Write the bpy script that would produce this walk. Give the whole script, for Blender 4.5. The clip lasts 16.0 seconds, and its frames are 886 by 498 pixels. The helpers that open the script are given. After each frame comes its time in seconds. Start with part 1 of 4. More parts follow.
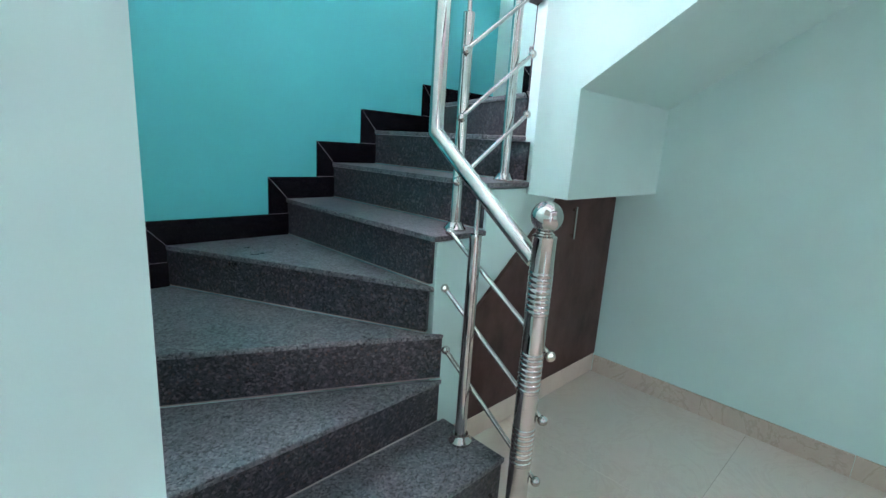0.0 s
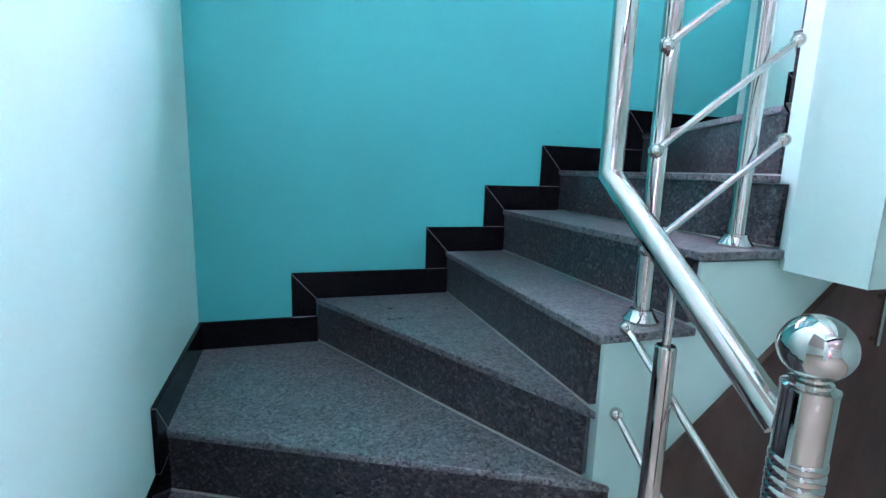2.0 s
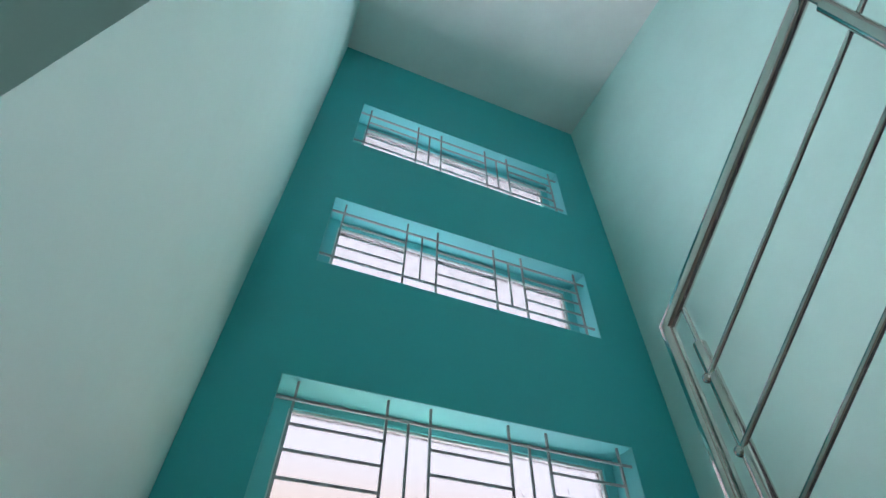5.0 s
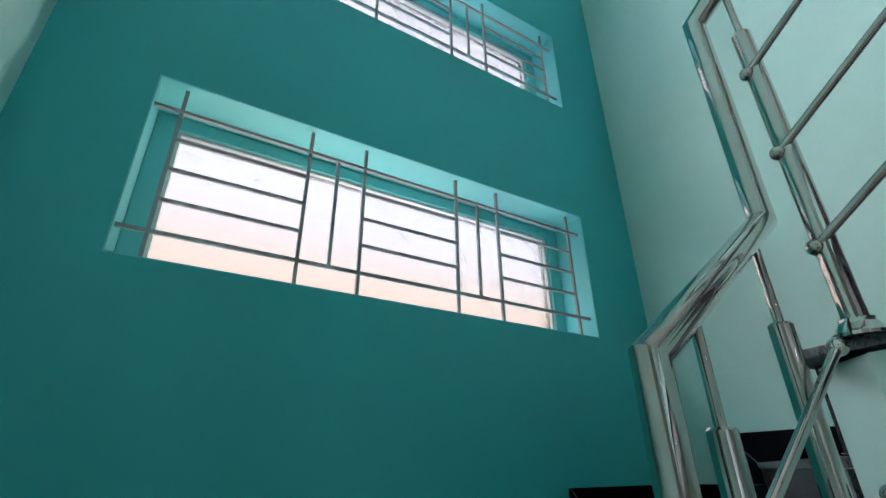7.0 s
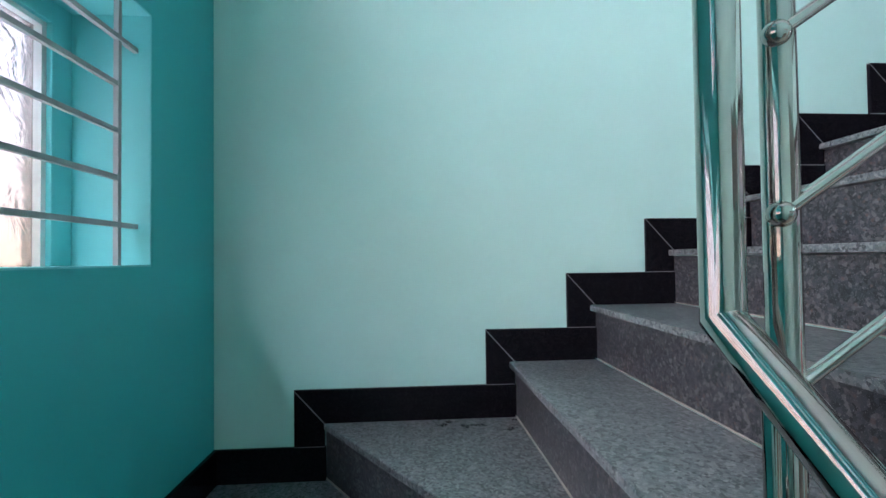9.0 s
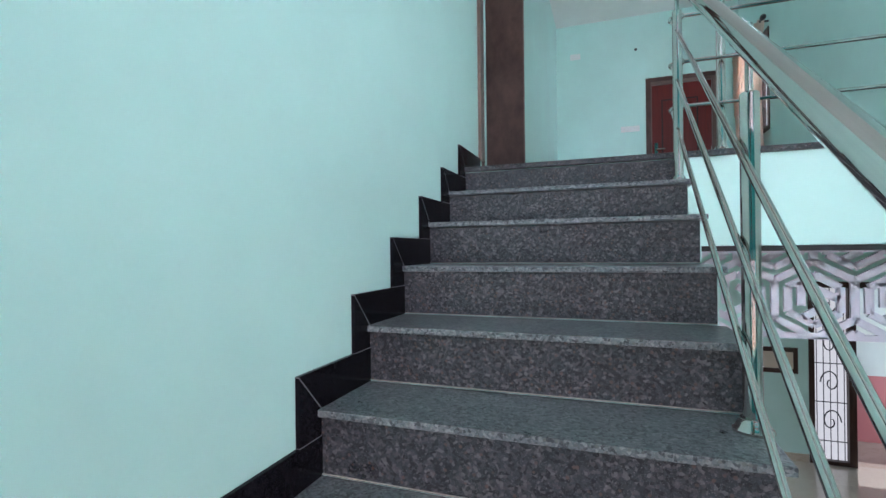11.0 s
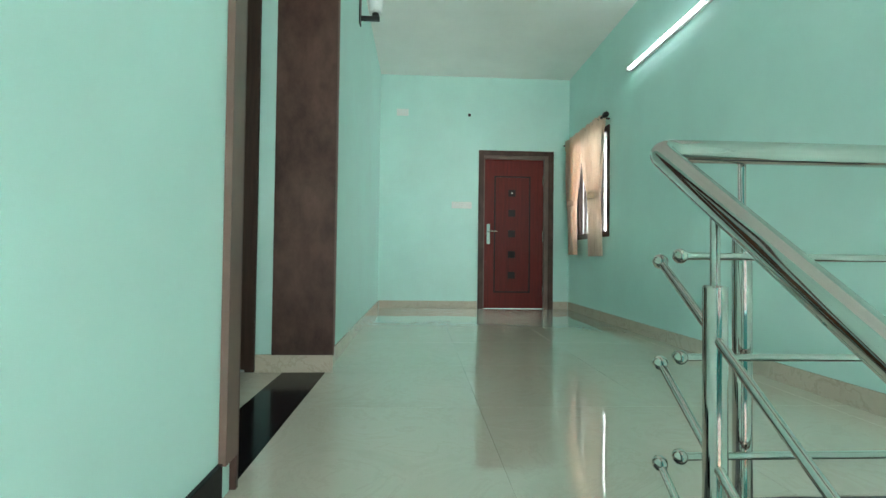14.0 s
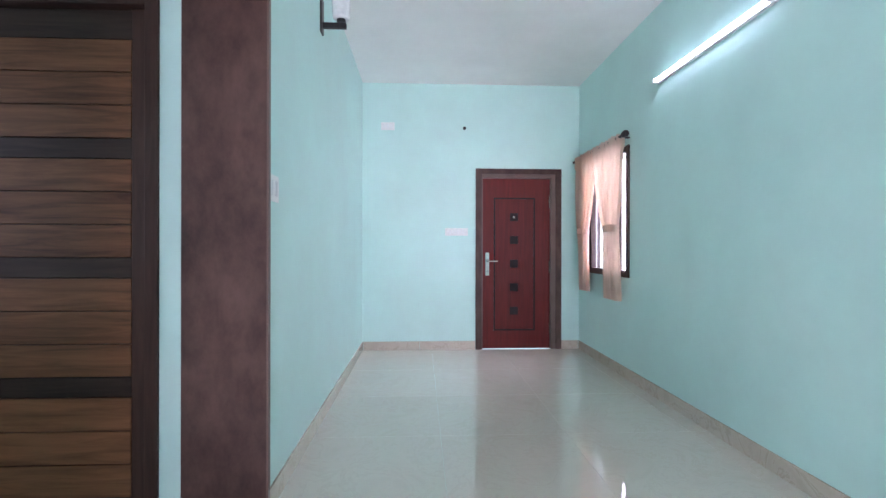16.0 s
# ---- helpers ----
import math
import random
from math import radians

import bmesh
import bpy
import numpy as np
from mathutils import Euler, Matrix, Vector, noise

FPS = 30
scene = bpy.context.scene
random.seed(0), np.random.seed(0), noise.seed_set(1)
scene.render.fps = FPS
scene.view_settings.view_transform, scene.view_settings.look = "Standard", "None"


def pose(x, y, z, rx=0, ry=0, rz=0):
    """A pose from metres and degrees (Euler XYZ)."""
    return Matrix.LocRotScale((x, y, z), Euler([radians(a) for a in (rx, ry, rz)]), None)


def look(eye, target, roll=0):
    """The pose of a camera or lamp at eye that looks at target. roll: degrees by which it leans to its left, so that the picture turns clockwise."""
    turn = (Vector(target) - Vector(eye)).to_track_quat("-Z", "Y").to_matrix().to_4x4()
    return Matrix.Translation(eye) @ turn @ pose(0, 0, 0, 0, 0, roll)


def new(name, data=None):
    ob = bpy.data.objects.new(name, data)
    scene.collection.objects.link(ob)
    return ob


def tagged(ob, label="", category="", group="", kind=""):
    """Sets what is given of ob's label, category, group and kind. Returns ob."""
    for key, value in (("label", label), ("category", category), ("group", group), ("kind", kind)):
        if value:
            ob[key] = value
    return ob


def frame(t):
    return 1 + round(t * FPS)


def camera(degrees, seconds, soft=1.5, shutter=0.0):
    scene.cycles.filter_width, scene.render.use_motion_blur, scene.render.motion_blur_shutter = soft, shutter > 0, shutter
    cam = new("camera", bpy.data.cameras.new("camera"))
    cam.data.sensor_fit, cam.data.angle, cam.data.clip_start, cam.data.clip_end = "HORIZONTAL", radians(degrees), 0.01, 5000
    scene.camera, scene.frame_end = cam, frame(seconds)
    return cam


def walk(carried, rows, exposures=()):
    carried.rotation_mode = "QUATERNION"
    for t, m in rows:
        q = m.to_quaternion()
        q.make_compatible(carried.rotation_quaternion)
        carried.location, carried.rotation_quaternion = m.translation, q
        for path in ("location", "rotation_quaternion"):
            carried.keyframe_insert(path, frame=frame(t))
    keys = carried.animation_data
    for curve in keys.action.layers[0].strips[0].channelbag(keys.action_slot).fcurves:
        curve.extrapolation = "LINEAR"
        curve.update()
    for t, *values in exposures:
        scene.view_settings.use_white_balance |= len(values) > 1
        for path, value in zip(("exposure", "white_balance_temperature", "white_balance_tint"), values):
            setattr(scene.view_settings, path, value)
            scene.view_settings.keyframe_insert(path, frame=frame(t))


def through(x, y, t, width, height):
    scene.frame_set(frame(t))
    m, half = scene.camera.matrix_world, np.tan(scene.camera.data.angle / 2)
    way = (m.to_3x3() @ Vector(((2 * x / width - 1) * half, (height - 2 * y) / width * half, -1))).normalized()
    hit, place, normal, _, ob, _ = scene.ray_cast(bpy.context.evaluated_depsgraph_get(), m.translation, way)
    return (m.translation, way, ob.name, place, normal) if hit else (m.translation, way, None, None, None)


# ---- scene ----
cam = camera(86.8, 16.0)
PATH = [
    (0, (-0.095, -2.233, 1.229), (1.283, -0.851, 0.793), 3.6),
    (0.5, (0.117, -2.217, 1.229), (1.091, -0.56, 0.677), 3.4),
    (1, (0.283, -2.176, 1.244), (0.948, -0.389, 0.642), 2.7),
    (1.5, (0.356, -2.094, 1.239), (0.915, -0.25, 0.702), 2.3),
    (2, (0.369, -1.928, 1.269), (0.964, -0.049, 0.933), 1.9),
    (2.5, (0.373, -1.82, 1.346), (1.024, 0.071, 1.362), 1.6),
    (3, (0.369, -1.835, 1.472), (1.018, -0.006, 1.957), 1.2),
    (3.5, (0.358, -1.871, 1.578), (0.957, -0.225, 2.543), 1.4),
    (4, (0.316, -1.946, 1.65), (0.838, -0.563, 2.997), 1.4),
    (4.2, (0.307, -1.978, 1.671), (0.79, -0.704, 3.136), 1.7),
    (6.3, (0.41, -1.768, 1.628), (0.966, -0.308, 2.877), 1.0),
    (6.5, (0.442, -1.683, 1.615), (1.076, -0.171, 2.76), 0.6),
    (7, (0.493, -1.406, 1.629), (1.433, 0.135, 2.49), -0.8),
    (7.5, (0.558, -1.165, 1.733), (1.91, 0.188, 2.319), -1.8),
    (8, (0.653, -0.955, 1.846), (2.37, 0.003, 2.213), -1.5),
    (8.2, (0.697, -0.873, 1.908), (2.522, -0.112, 2.207), -1.1),
    (10.3, (1.578, -0.525, 2.595), (2.884, -2.032, 2.463), 1.5),
    (10.5, (1.661, -0.551, 2.655), (2.764, -2.217, 2.562), 1.5),
    (11, (1.778, -0.72, 2.803), (2.444, -2.606, 2.809), -0.6),
    (11.5, (1.956, -0.889, 3.016), (2.212, -2.871, 3.098), -0.2),
    (12, (2.029, -1.145, 3.204), (2.058, -3.14, 3.353), -0.0),
    (12.5, (2.064, -1.427, 3.395), (2.001, -3.417, 3.586), -0.2),
    (13, (2.05, -1.712, 3.58), (1.967, -3.703, 3.755), 0.1),
    (13.5, (2.041, -2.008, 3.771), (1.944, -4.002, 3.893), 0.4),
    (14, (2.009, -2.245, 3.914), (1.904, -4.242, 3.955), 0.7),
    (14.5, (1.976, -2.498, 4.049), (1.877, -4.495, 3.997), 0.9),
    (15, (1.939, -2.702, 4.153), (1.841, -4.697, 4.046), 0.8),
    (15.5, (1.876, -2.865, 4.292), (1.778, -4.86, 4.194), 0.6),
    (16, (1.854, -2.993, 4.426), (1.761, -4.99, 4.426), 0.1),
]
# seconds, stops, kelvin, tint: the camera's own exposure and white balance
EXPOSURES = [
    (0, 1.84, 5950, 38), (0.5, 1.99, 5850, 38), (1, 2.06, 5650, 40), (1.5, 2.06, 5500, 40), (2, 1.91, 5500, 40), (2.5, 1.57, 5500, 40),
    (3, 0.80, 5670, 41), (3.5, 0.17, 5800, 36), (4, -0.44, 5800, 26), (4.2, -0.47, 5800, 23), (6.3, -0.36, 5800, 16), (7, -0.31, 5800, 15),
    (8, -0.01, 5730, 12), (8.2, 0.02, 5700, 14), (10.3, 0.14, 5610, 22), (11, -0.03, 5660, 18), (12, -0.11, 5440, 10), (12.5, -0.06, 6000, 4),
    (13.5, 0.14, 6300, -2), (14, 0.22, 6270, -1), (14.5, 0.34, 6300, -1), (15, 0.49, 5940, 6), (15.5, 0.59, 5820, 23), (16, 0.59, 5830, 35),
]
walk(cam, [(t, look(eye, target, roll)) for t, eye, target, roll in PATH], EXPOSURES)

# ---- light ----
world = bpy.data.worlds.new("world")
scene.world = world
world.use_nodes = True
_bg = world.node_tree.nodes["Background"]
_sky = world.node_tree.nodes.new("ShaderNodeTexSky")
_sky.sky_type, _sky.sun_disc = "NISHITA", False
_sky.sun_elevation, _sky.sun_rotation = radians(52), radians(200)
world.node_tree.links.new(_sky.outputs["Color"], _bg.inputs["Color"])
_bg.inputs["Strength"].default_value = 0.12
_sun = bpy.data.lights.new("sun", "SUN")
_sun.energy, _sun.angle, _sun.color = 2.5, radians(0.5), (1.0, 0.95, 0.87)
new("sun", _sun).matrix_world = look((0, -20, 30), (4, -10, 0))

GLOW = 27.0          # stair windows
GLOW_HALL = 15.0     # window of the upper hall
GLOW_LOW = 5.5      # window of the lower hall
TUBE = 10.0         # tube light
DOWN = 2.0         # recessed lights of the lower hall, watts each

# ---- dimensions ----
H = 0.183
W = 2.53                       # stairwell and upper hall, wall to wall
ZT = [n * H for n in range(16)] + [2.925, 3.092, 3.258]
ZF = ZT[18]                    # upper floor
ZS = 2.812                      # underside of the upper slab
ZC = 6.34                      # ceiling
YE = -8.42                     # far wall of the upper hall
YEDGE = -3.19                  # edge of the upper slab
XG = 2.33                      # face of the lower east wall
XW = 0.002                     # face of the stair foot's left wall
YS = -1.07                     # stringer face of the middle flight
YR = -1.015                    # plane of the middle rail
YMID = -1.975                  # middle baluster of the last flight
YL = -1.66                     # end of the lower left wall


def xs_at(y):
    """Stringer face of the last flight, which splays towards the turn."""
    return 1.459 + max(0.0, y + 1.8325) * 0.075


def xr_at(y):
    """Line of the rail over the last flight."""
    return 1.472 + (y + 3.275) * 0.020


# ---- materials ----
def nodes_of(name):
    m = bpy.data.materials.new(name)
    m.use_nodes = True
    t = m.node_tree
    return m, t, t.nodes["Principled BSDF"]


def add(t, kind, **inputs):
    n = t.nodes.new(kind)
    for k, v in inputs.items():
        n.inputs[k.replace("_", " ")].default_value = v
    return n


def ramp_of(t, fac, stops):
    r = t.nodes.new("ShaderNodeValToRGB")
    while len(r.color_ramp.elements) < len(stops):
        r.color_ramp.elements.new(0.5)
    for e, (p, c) in zip(r.color_ramp.elements, stops):
        e.position, e.color = p, (*c, 1)
    t.links.new(fac, r.inputs["Fac"])
    return r


def place(t, stretch=None):
    g = t.nodes.new("ShaderNodeNewGeometry")
    if stretch is None:
        return g.outputs["Position"]
    m = t.nodes.new("ShaderNodeMapping")
    m.inputs["Scale"].default_value = stretch
    t.links.new(g.outputs["Position"], m.inputs["Vector"])
    return m.outputs["Vector"]


def bump_on(t, b, height, strength, dist):
    n = add(t, "ShaderNodeBump", Strength=strength, Distance=dist)
    t.links.new(height, n.inputs["Height"])
    t.links.new(n.outputs["Normal"], b.inputs["Normal"])


def paint(name, colour, rough=0.5, spread=0.06, grain=260.0, relief=0.25):
    m, t, b = nodes_of(name)
    v = place(t)
    big = add(t, "ShaderNodeTexNoise", Scale=1.3, Detail=5.0, Roughness=0.6)
    t.links.new(v, big.inputs["Vector"])
    lo, hi = [c * (1 - spread) for c in colour], [min(1, c * (1 + spread)) for c in colour]
    r = ramp_of(t, big.outputs["Fac"], [(0.3, lo), (0.7, hi)])
    t.links.new(r.outputs["Color"], b.inputs["Base Color"])
    fine = add(t, "ShaderNodeTexNoise", Scale=grain, Detail=3.0)
    t.links.new(v, fine.inputs["Vector"])
    rr = ramp_of(t, big.outputs["Fac"], [(0.3, (rough - 0.06,) * 3), (0.7, (rough + 0.06,) * 3)])
    t.links.new(rr.outputs["Color"], b.inputs["Roughness"])
    bump_on(t, b, fine.outputs["Fac"], relief, 0.0006)
    return m


def granite(name, stops, rough, scale=95.0, spots=None):
    m, t, b = nodes_of(name)
    v = place(t)
    warp = add(t, "ShaderNodeTexNoise", Scale=40.0, Detail=3.0)
    t.links.new(v, warp.inputs["Vector"])
    mixv = t.nodes.new("ShaderNodeMix")
    mixv.data_type, mixv.blend_type = "RGBA", "LINEAR_LIGHT"
    mixv.inputs["Factor"].default_value = 0.006
    t.links.new(v, mixv.inputs["A"])
    t.links.new(warp.outputs["Color"], mixv.inputs["B"])
    vo = add(t, "ShaderNodeTexVoronoi", Scale=scale, Randomness=1.0)
    t.links.new(mixv.outputs["Result"], vo.inputs["Vector"])
    sep = t.nodes.new("ShaderNodeSeparateColor")
    t.links.new(vo.outputs["Color"], sep.inputs["Color"])
    patch = add(t, "ShaderNodeTexNoise", Scale=22.0, Detail=4.0, Roughness=0.65)
    t.links.new(v, patch.inputs["Vector"])
    mm = t.nodes.new("ShaderNodeMath")
    mm.operation = "MULTIPLY_ADD"
    t.links.new(patch.outputs["Fac"], mm.inputs[0])
    mm.inputs[1].default_value = 0.5
    mm.inputs[2].default_value = -0.25
    ma = t.nodes.new("ShaderNodeMath")
    ma.operation = "ADD"
    t.links.new(sep.outputs["Red"], ma.inputs[0])
    t.links.new(mm.outputs["Value"], ma.inputs[1])
    r = ramp_of(t, ma.outputs["Value"], stops)
    speck = add(t, "ShaderNodeTexNoise", Scale=420.0, Detail=2.0)
    t.links.new(v, speck.inputs["Vector"])
    sr = ramp_of(t, speck.outputs["Fac"], [(0.60, (0, 0, 0)), (0.75, (1, 1, 1))])
    mx = t.nodes.new("ShaderNodeMix")
    mx.data_type = "RGBA"
    t.links.new(sr.outputs["Color"], mx.inputs["Factor"])
    t.links.new(r.outputs["Color"], mx.inputs["A"])
    mx.inputs["B"].default_value = (*[min(1, c * 1.5 + 0.03) for c in stops[-1][1]], 1)
    colour = mx.outputs["Result"]
    if spots:
        sv = add(t, "ShaderNodeTexVoronoi", Scale=80.0, Randomness=1.0)
        t.links.new(v, sv.inputs["Vector"])
        ss = t.nodes.new("ShaderNodeSeparateColor")
        t.links.new(sv.outputs["Color"], ss.inputs["Color"])
        near = ramp_of(t, sv.outputs["Distance"], [(0.30, (1, 1, 1)), (0.42, (0, 0, 0))])
        some = ramp_of(t, ss.outputs["Blue"], [(0.66, (0, 0, 0)), (0.80, (0.85, 0.85, 0.85))])
        both = t.nodes.new("ShaderNodeMath")
        both.operation = "MULTIPLY"
        t.links.new(near.outputs["Color"], both.inputs[0])
        t.links.new(some.outputs["Color"], both.inputs[1])
        tone = ramp_of(t, ss.outputs["Green"], [(0.35, (0.034, 0.033, 0.036)), (0.5, spots), (1.0, [c * 1.25 for c in spots])])
        m2 = t.nodes.new("ShaderNodeMix")
        m2.data_type = "RGBA"
        t.links.new(both.outputs["Value"], m2.inputs["Factor"])
        t.links.new(colour, m2.inputs["A"])
        t.links.new(tone.outputs["Color"], m2.inputs["B"])
        colour = m2.outputs["Result"]
    tone2 = add(t, "ShaderNodeTexNoise", Scale=16.0, Detail=6.0, Roughness=0.7)
    t.links.new(v, tone2.inputs["Vector"])
    shade = ramp_of(t, tone2.outputs["Fac"], [(0.30, (0.78, 0.78, 0.79)), (0.5, (1.0, 1.0, 1.0)), (0.75, (1.14, 1.14, 1.13))])
    m3 = t.nodes.new("ShaderNodeMix")
    m3.data_type, m3.blend_type = "RGBA", "MULTIPLY"
    m3.inputs["Factor"].default_value = 1.0
    t.links.new(colour, m3.inputs["A"])
    t.links.new(shade.outputs["Color"], m3.inputs["B"])
    t.links.new(m3.outputs["Result"], b.inputs["Base Color"])
    wear = add(t, "ShaderNodeTexNoise", Scale=3.5, Detail=6.0, Roughness=0.7)
    t.links.new(v, wear.inputs["Vector"])
    wr = ramp_of(t, wear.outputs["Fac"], [(0.3, (rough - 0.035,) * 3), (0.7, (rough + 0.04,) * 3)])
    t.links.new(wr.outputs["Color"], b.inputs["Roughness"])
    bump_on(t, b, sep.outputs["Green"], 0.12, 0.0005)
    return m


def steel(name, rough=0.05, colour=(0.585, 0.545, 0.515)):
    m, t, b = nodes_of(name)
    b.inputs["Metallic"].default_value = 1.0
    b.inputs["Base Color"].default_value = (*colour, 1)
    v = place(t)
    n = add(t, "ShaderNodeTexNoise", Scale=55.0, Detail=5.0, Roughness=0.7)
    t.links.new(v, n.inputs["Vector"])
    r = ramp_of(t, n.outputs["Fac"], [(0.35, (max(rough - 0.02, 0.03),) * 3), (0.75, (rough + 0.05,) * 3)])
    t.links.new(r.outputs["Color"], b.inputs["Roughness"])
    bump_on(t, b, n.outputs["Fac"], 0.02, 0.0005)
    return m


def timber(name, dark, light, along=(3.0, 40.0, 40.0), rough=0.4):
    m, t, b = nodes_of(name)
    v = place(t, along)
    n = add(t, "ShaderNodeTexNoise", Scale=1.0, Detail=7.0, Roughness=0.62, Distortion=0.8)
    t.links.new(v, n.inputs["Vector"])
    info = t.nodes.new("ShaderNodeObjectInfo")
    ma = t.nodes.new("ShaderNodeMath")
    ma.operation = "MULTIPLY_ADD"
    t.links.new(info.outputs["Random"], ma.inputs[0])
    ma.inputs[1].default_value = 0.22
    t.links.new(n.outputs["Fac"], ma.inputs[2])
    r = ramp_of(t, ma.outputs["Value"], [(0.3, dark), (0.85, light)])
    t.links.new(r.outputs["Color"], b.inputs["Base Color"])
    b.inputs["Roughness"].default_value = rough
    bump_on(t, b, n.outputs["Fac"], 0.25, 0.0012)
    return m


def laminate(name, dark, light, rough=0.5, scale=7.0):
    m, t, b = nodes_of(name)
    v = place(t, (1.0, 1.0, 0.6))
    n = add(t, "ShaderNodeTexNoise", Scale=scale, Detail=8.0, Roughness=0.68)
    t.links.new(v, n.inputs["Vector"])
    r = ramp_of(t, n.outputs["Fac"], [(0.28, dark), (0.72, light)])
    t.links.new(r.outputs["Color"], b.inputs["Base Color"])
    b.inputs["Roughness"].default_value = rough
    fine = add(t, "ShaderNodeTexNoise", Scale=500.0)
    t.links.new(v, fine.inputs["Vector"])
    bump_on(t, b, fine.outputs["Fac"], 0.15, 0.0004)
    return m


def stone_tile(name, lo, hi, vein, rough):
    m, t, b = nodes_of(name)
    info = t.nodes.new("ShaderNodeObjectInfo")
    off = t.nodes.new("ShaderNodeVectorMath")
    off.operation = "MULTIPLY_ADD"
    t.links.new(info.outputs["Random"], off.inputs[0])
    off.inputs[1].default_value = (13.0, 7.0, 3.0)
    t.links.new(place(t), off.inputs[2])
    n = add(t, "ShaderNodeTexNoise", Scale=2.6, Detail=8.0, Roughness=0.65, Distortion=1.4)
    t.links.new(off.outputs["Vector"], n.inputs["Vector"])
    r = ramp_of(t, n.outputs["Fac"], [(0.3, lo), (0.47, hi), (0.5, vein), (0.53, hi), (0.75, lo)])
    t.links.new(r.outputs["Color"], b.inputs["Base Color"])
    w = add(t, "ShaderNodeTexNoise", Scale=9.0, Detail=5.0)
    t.links.new(off.outputs["Vector"], w.inputs["Vector"])
    rr = ramp_of(t, w.outputs["Fac"], [(0.35, (max(rough - 0.03, 0.02),) * 3), (0.75, (rough + 0.025,) * 3)])
    t.links.new(rr.outputs["Color"], b.inputs["Roughness"])
    b.inputs["Coat Weight"].default_value, b.inputs["Coat Roughness"].default_value = 0.6, 0.015
    dip = add(t, "ShaderNodeTexNoise", Scale=3.2, Detail=1.0)
    t.links.new(off.outputs["Vector"], dip.inputs["Vector"])
    bump_on(t, b, dip.outputs["Fac"], 0.35, 0.004)
    t.links.new(b.inputs["Normal"].links[0].from_socket, b.inputs["Coat Normal"])
    return m


def plain(name, colour, rough=0.5, metal=0.0):
    m, t, b = nodes_of(name)
    v = place(t)
    n = add(t, "ShaderNodeTexNoise", Scale=30.0, Detail=4.0)
    t.links.new(v, n.inputs["Vector"])
    r = ramp_of(t, n.outputs["Fac"], [(0.3, [c * 0.93 for c in colour]), (0.7, [min(1, c * 1.05) for c in colour])])
    t.links.new(r.outputs["Color"], b.inputs["Base Color"])
    b.inputs["Roughness"].default_value, b.inputs["Metallic"].default_value = rough, metal
    return m


def glowing(name, low, high, z0, z1, strength):
    m = bpy.data.materials.new(name)
    m.use_nodes = True
    t = m.node_tree
    t.nodes.remove(t.nodes["Principled BSDF"])
    e = t.nodes.new("ShaderNodeEmission")
    s = t.nodes.new("ShaderNodeSeparateXYZ")
    t.links.new(place(t), s.inputs["Vector"])
    mr = t.nodes.new("ShaderNodeMapRange")
    t.links.new(s.outputs["Z"], mr.inputs["Value"])
    mr.inputs["From Min"].default_value, mr.inputs["From Max"].default_value = z0, z1
    r = ramp_of(t, mr.outputs["Result"], [(0.0, low), (1.0, high)])
    t.links.new(r.outputs["Color"], e.inputs["Color"])
    e.inputs["Strength"].default_value = strength
    t.links.new(e.outputs["Emission"], t.nodes["Material Output"].inputs["Surface"])
    return m


def frosted(name, rough, relief, tint=1.0):
    m, t, b = nodes_of(name)
    b.inputs["Transmission Weight"].default_value = 1.0
    b.inputs["Roughness"].default_value = rough
    b.inputs["IOR"].default_value = 1.3
    b.inputs["Base Color"].default_value = (tint, tint, tint, 1)
    n = add(t, "ShaderNodeTexNoise", Scale=11.0, Detail=4.0, Distortion=1.6)
    t.links.new(place(t), n.inputs["Vector"])
    bump_on(t, b, n.outputs["Fac"], relief, 0.02)
    return m


def cloth(name, colour, through):
    """Thin curtain cloth, half reflecting and half letting light through."""
    m, t, b = nodes_of(name)
    v = place(t, (1.0, 1.0, 0.15))
    n = add(t, "ShaderNodeTexNoise", Scale=60.0, Detail=5.0)
    t.links.new(v, n.inputs["Vector"])
    r = ramp_of(t, n.outputs["Fac"], [(0.3, [c * 0.88 for c in colour]), (0.7, [min(1, c * 1.08) for c in colour])])
    t.links.new(r.outputs["Color"], b.inputs["Base Color"])
    b.inputs["Roughness"].default_value = 0.85
    tr = t.nodes.new("ShaderNodeBsdfTranslucent")
    tr.inputs["Color"].default_value = (*through, 1)
    mx = t.nodes.new("ShaderNodeMixShader")
    mx.inputs["Fac"].default_value = 0.5
    t.links.new(b.outputs["BSDF"], mx.inputs[1])
    t.links.new(tr.outputs["BSDF"], mx.inputs[2])
    t.links.new(mx.outputs["Shader"], t.nodes["Material Output"].inputs["Surface"])
    return m


M_MINT = paint("mint_paint", (0.53, 0.775, 0.72), 0.48)
M_TEAL = paint("teal_paint", (0.055, 0.47, 0.49), 0.5, 0.05)
M_TEALJ = paint("light_teal_paint", (0.20, 0.64, 0.66), 0.5, 0.05)
M_CEIL = paint("ceiling_paint", (0.78, 0.80, 0.77), 0.7)
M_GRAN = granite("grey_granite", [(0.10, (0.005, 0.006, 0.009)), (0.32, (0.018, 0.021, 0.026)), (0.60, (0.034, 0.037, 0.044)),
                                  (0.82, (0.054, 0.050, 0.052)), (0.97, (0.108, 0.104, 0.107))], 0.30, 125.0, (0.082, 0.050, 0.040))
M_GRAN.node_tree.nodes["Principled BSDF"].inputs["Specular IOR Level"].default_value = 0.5
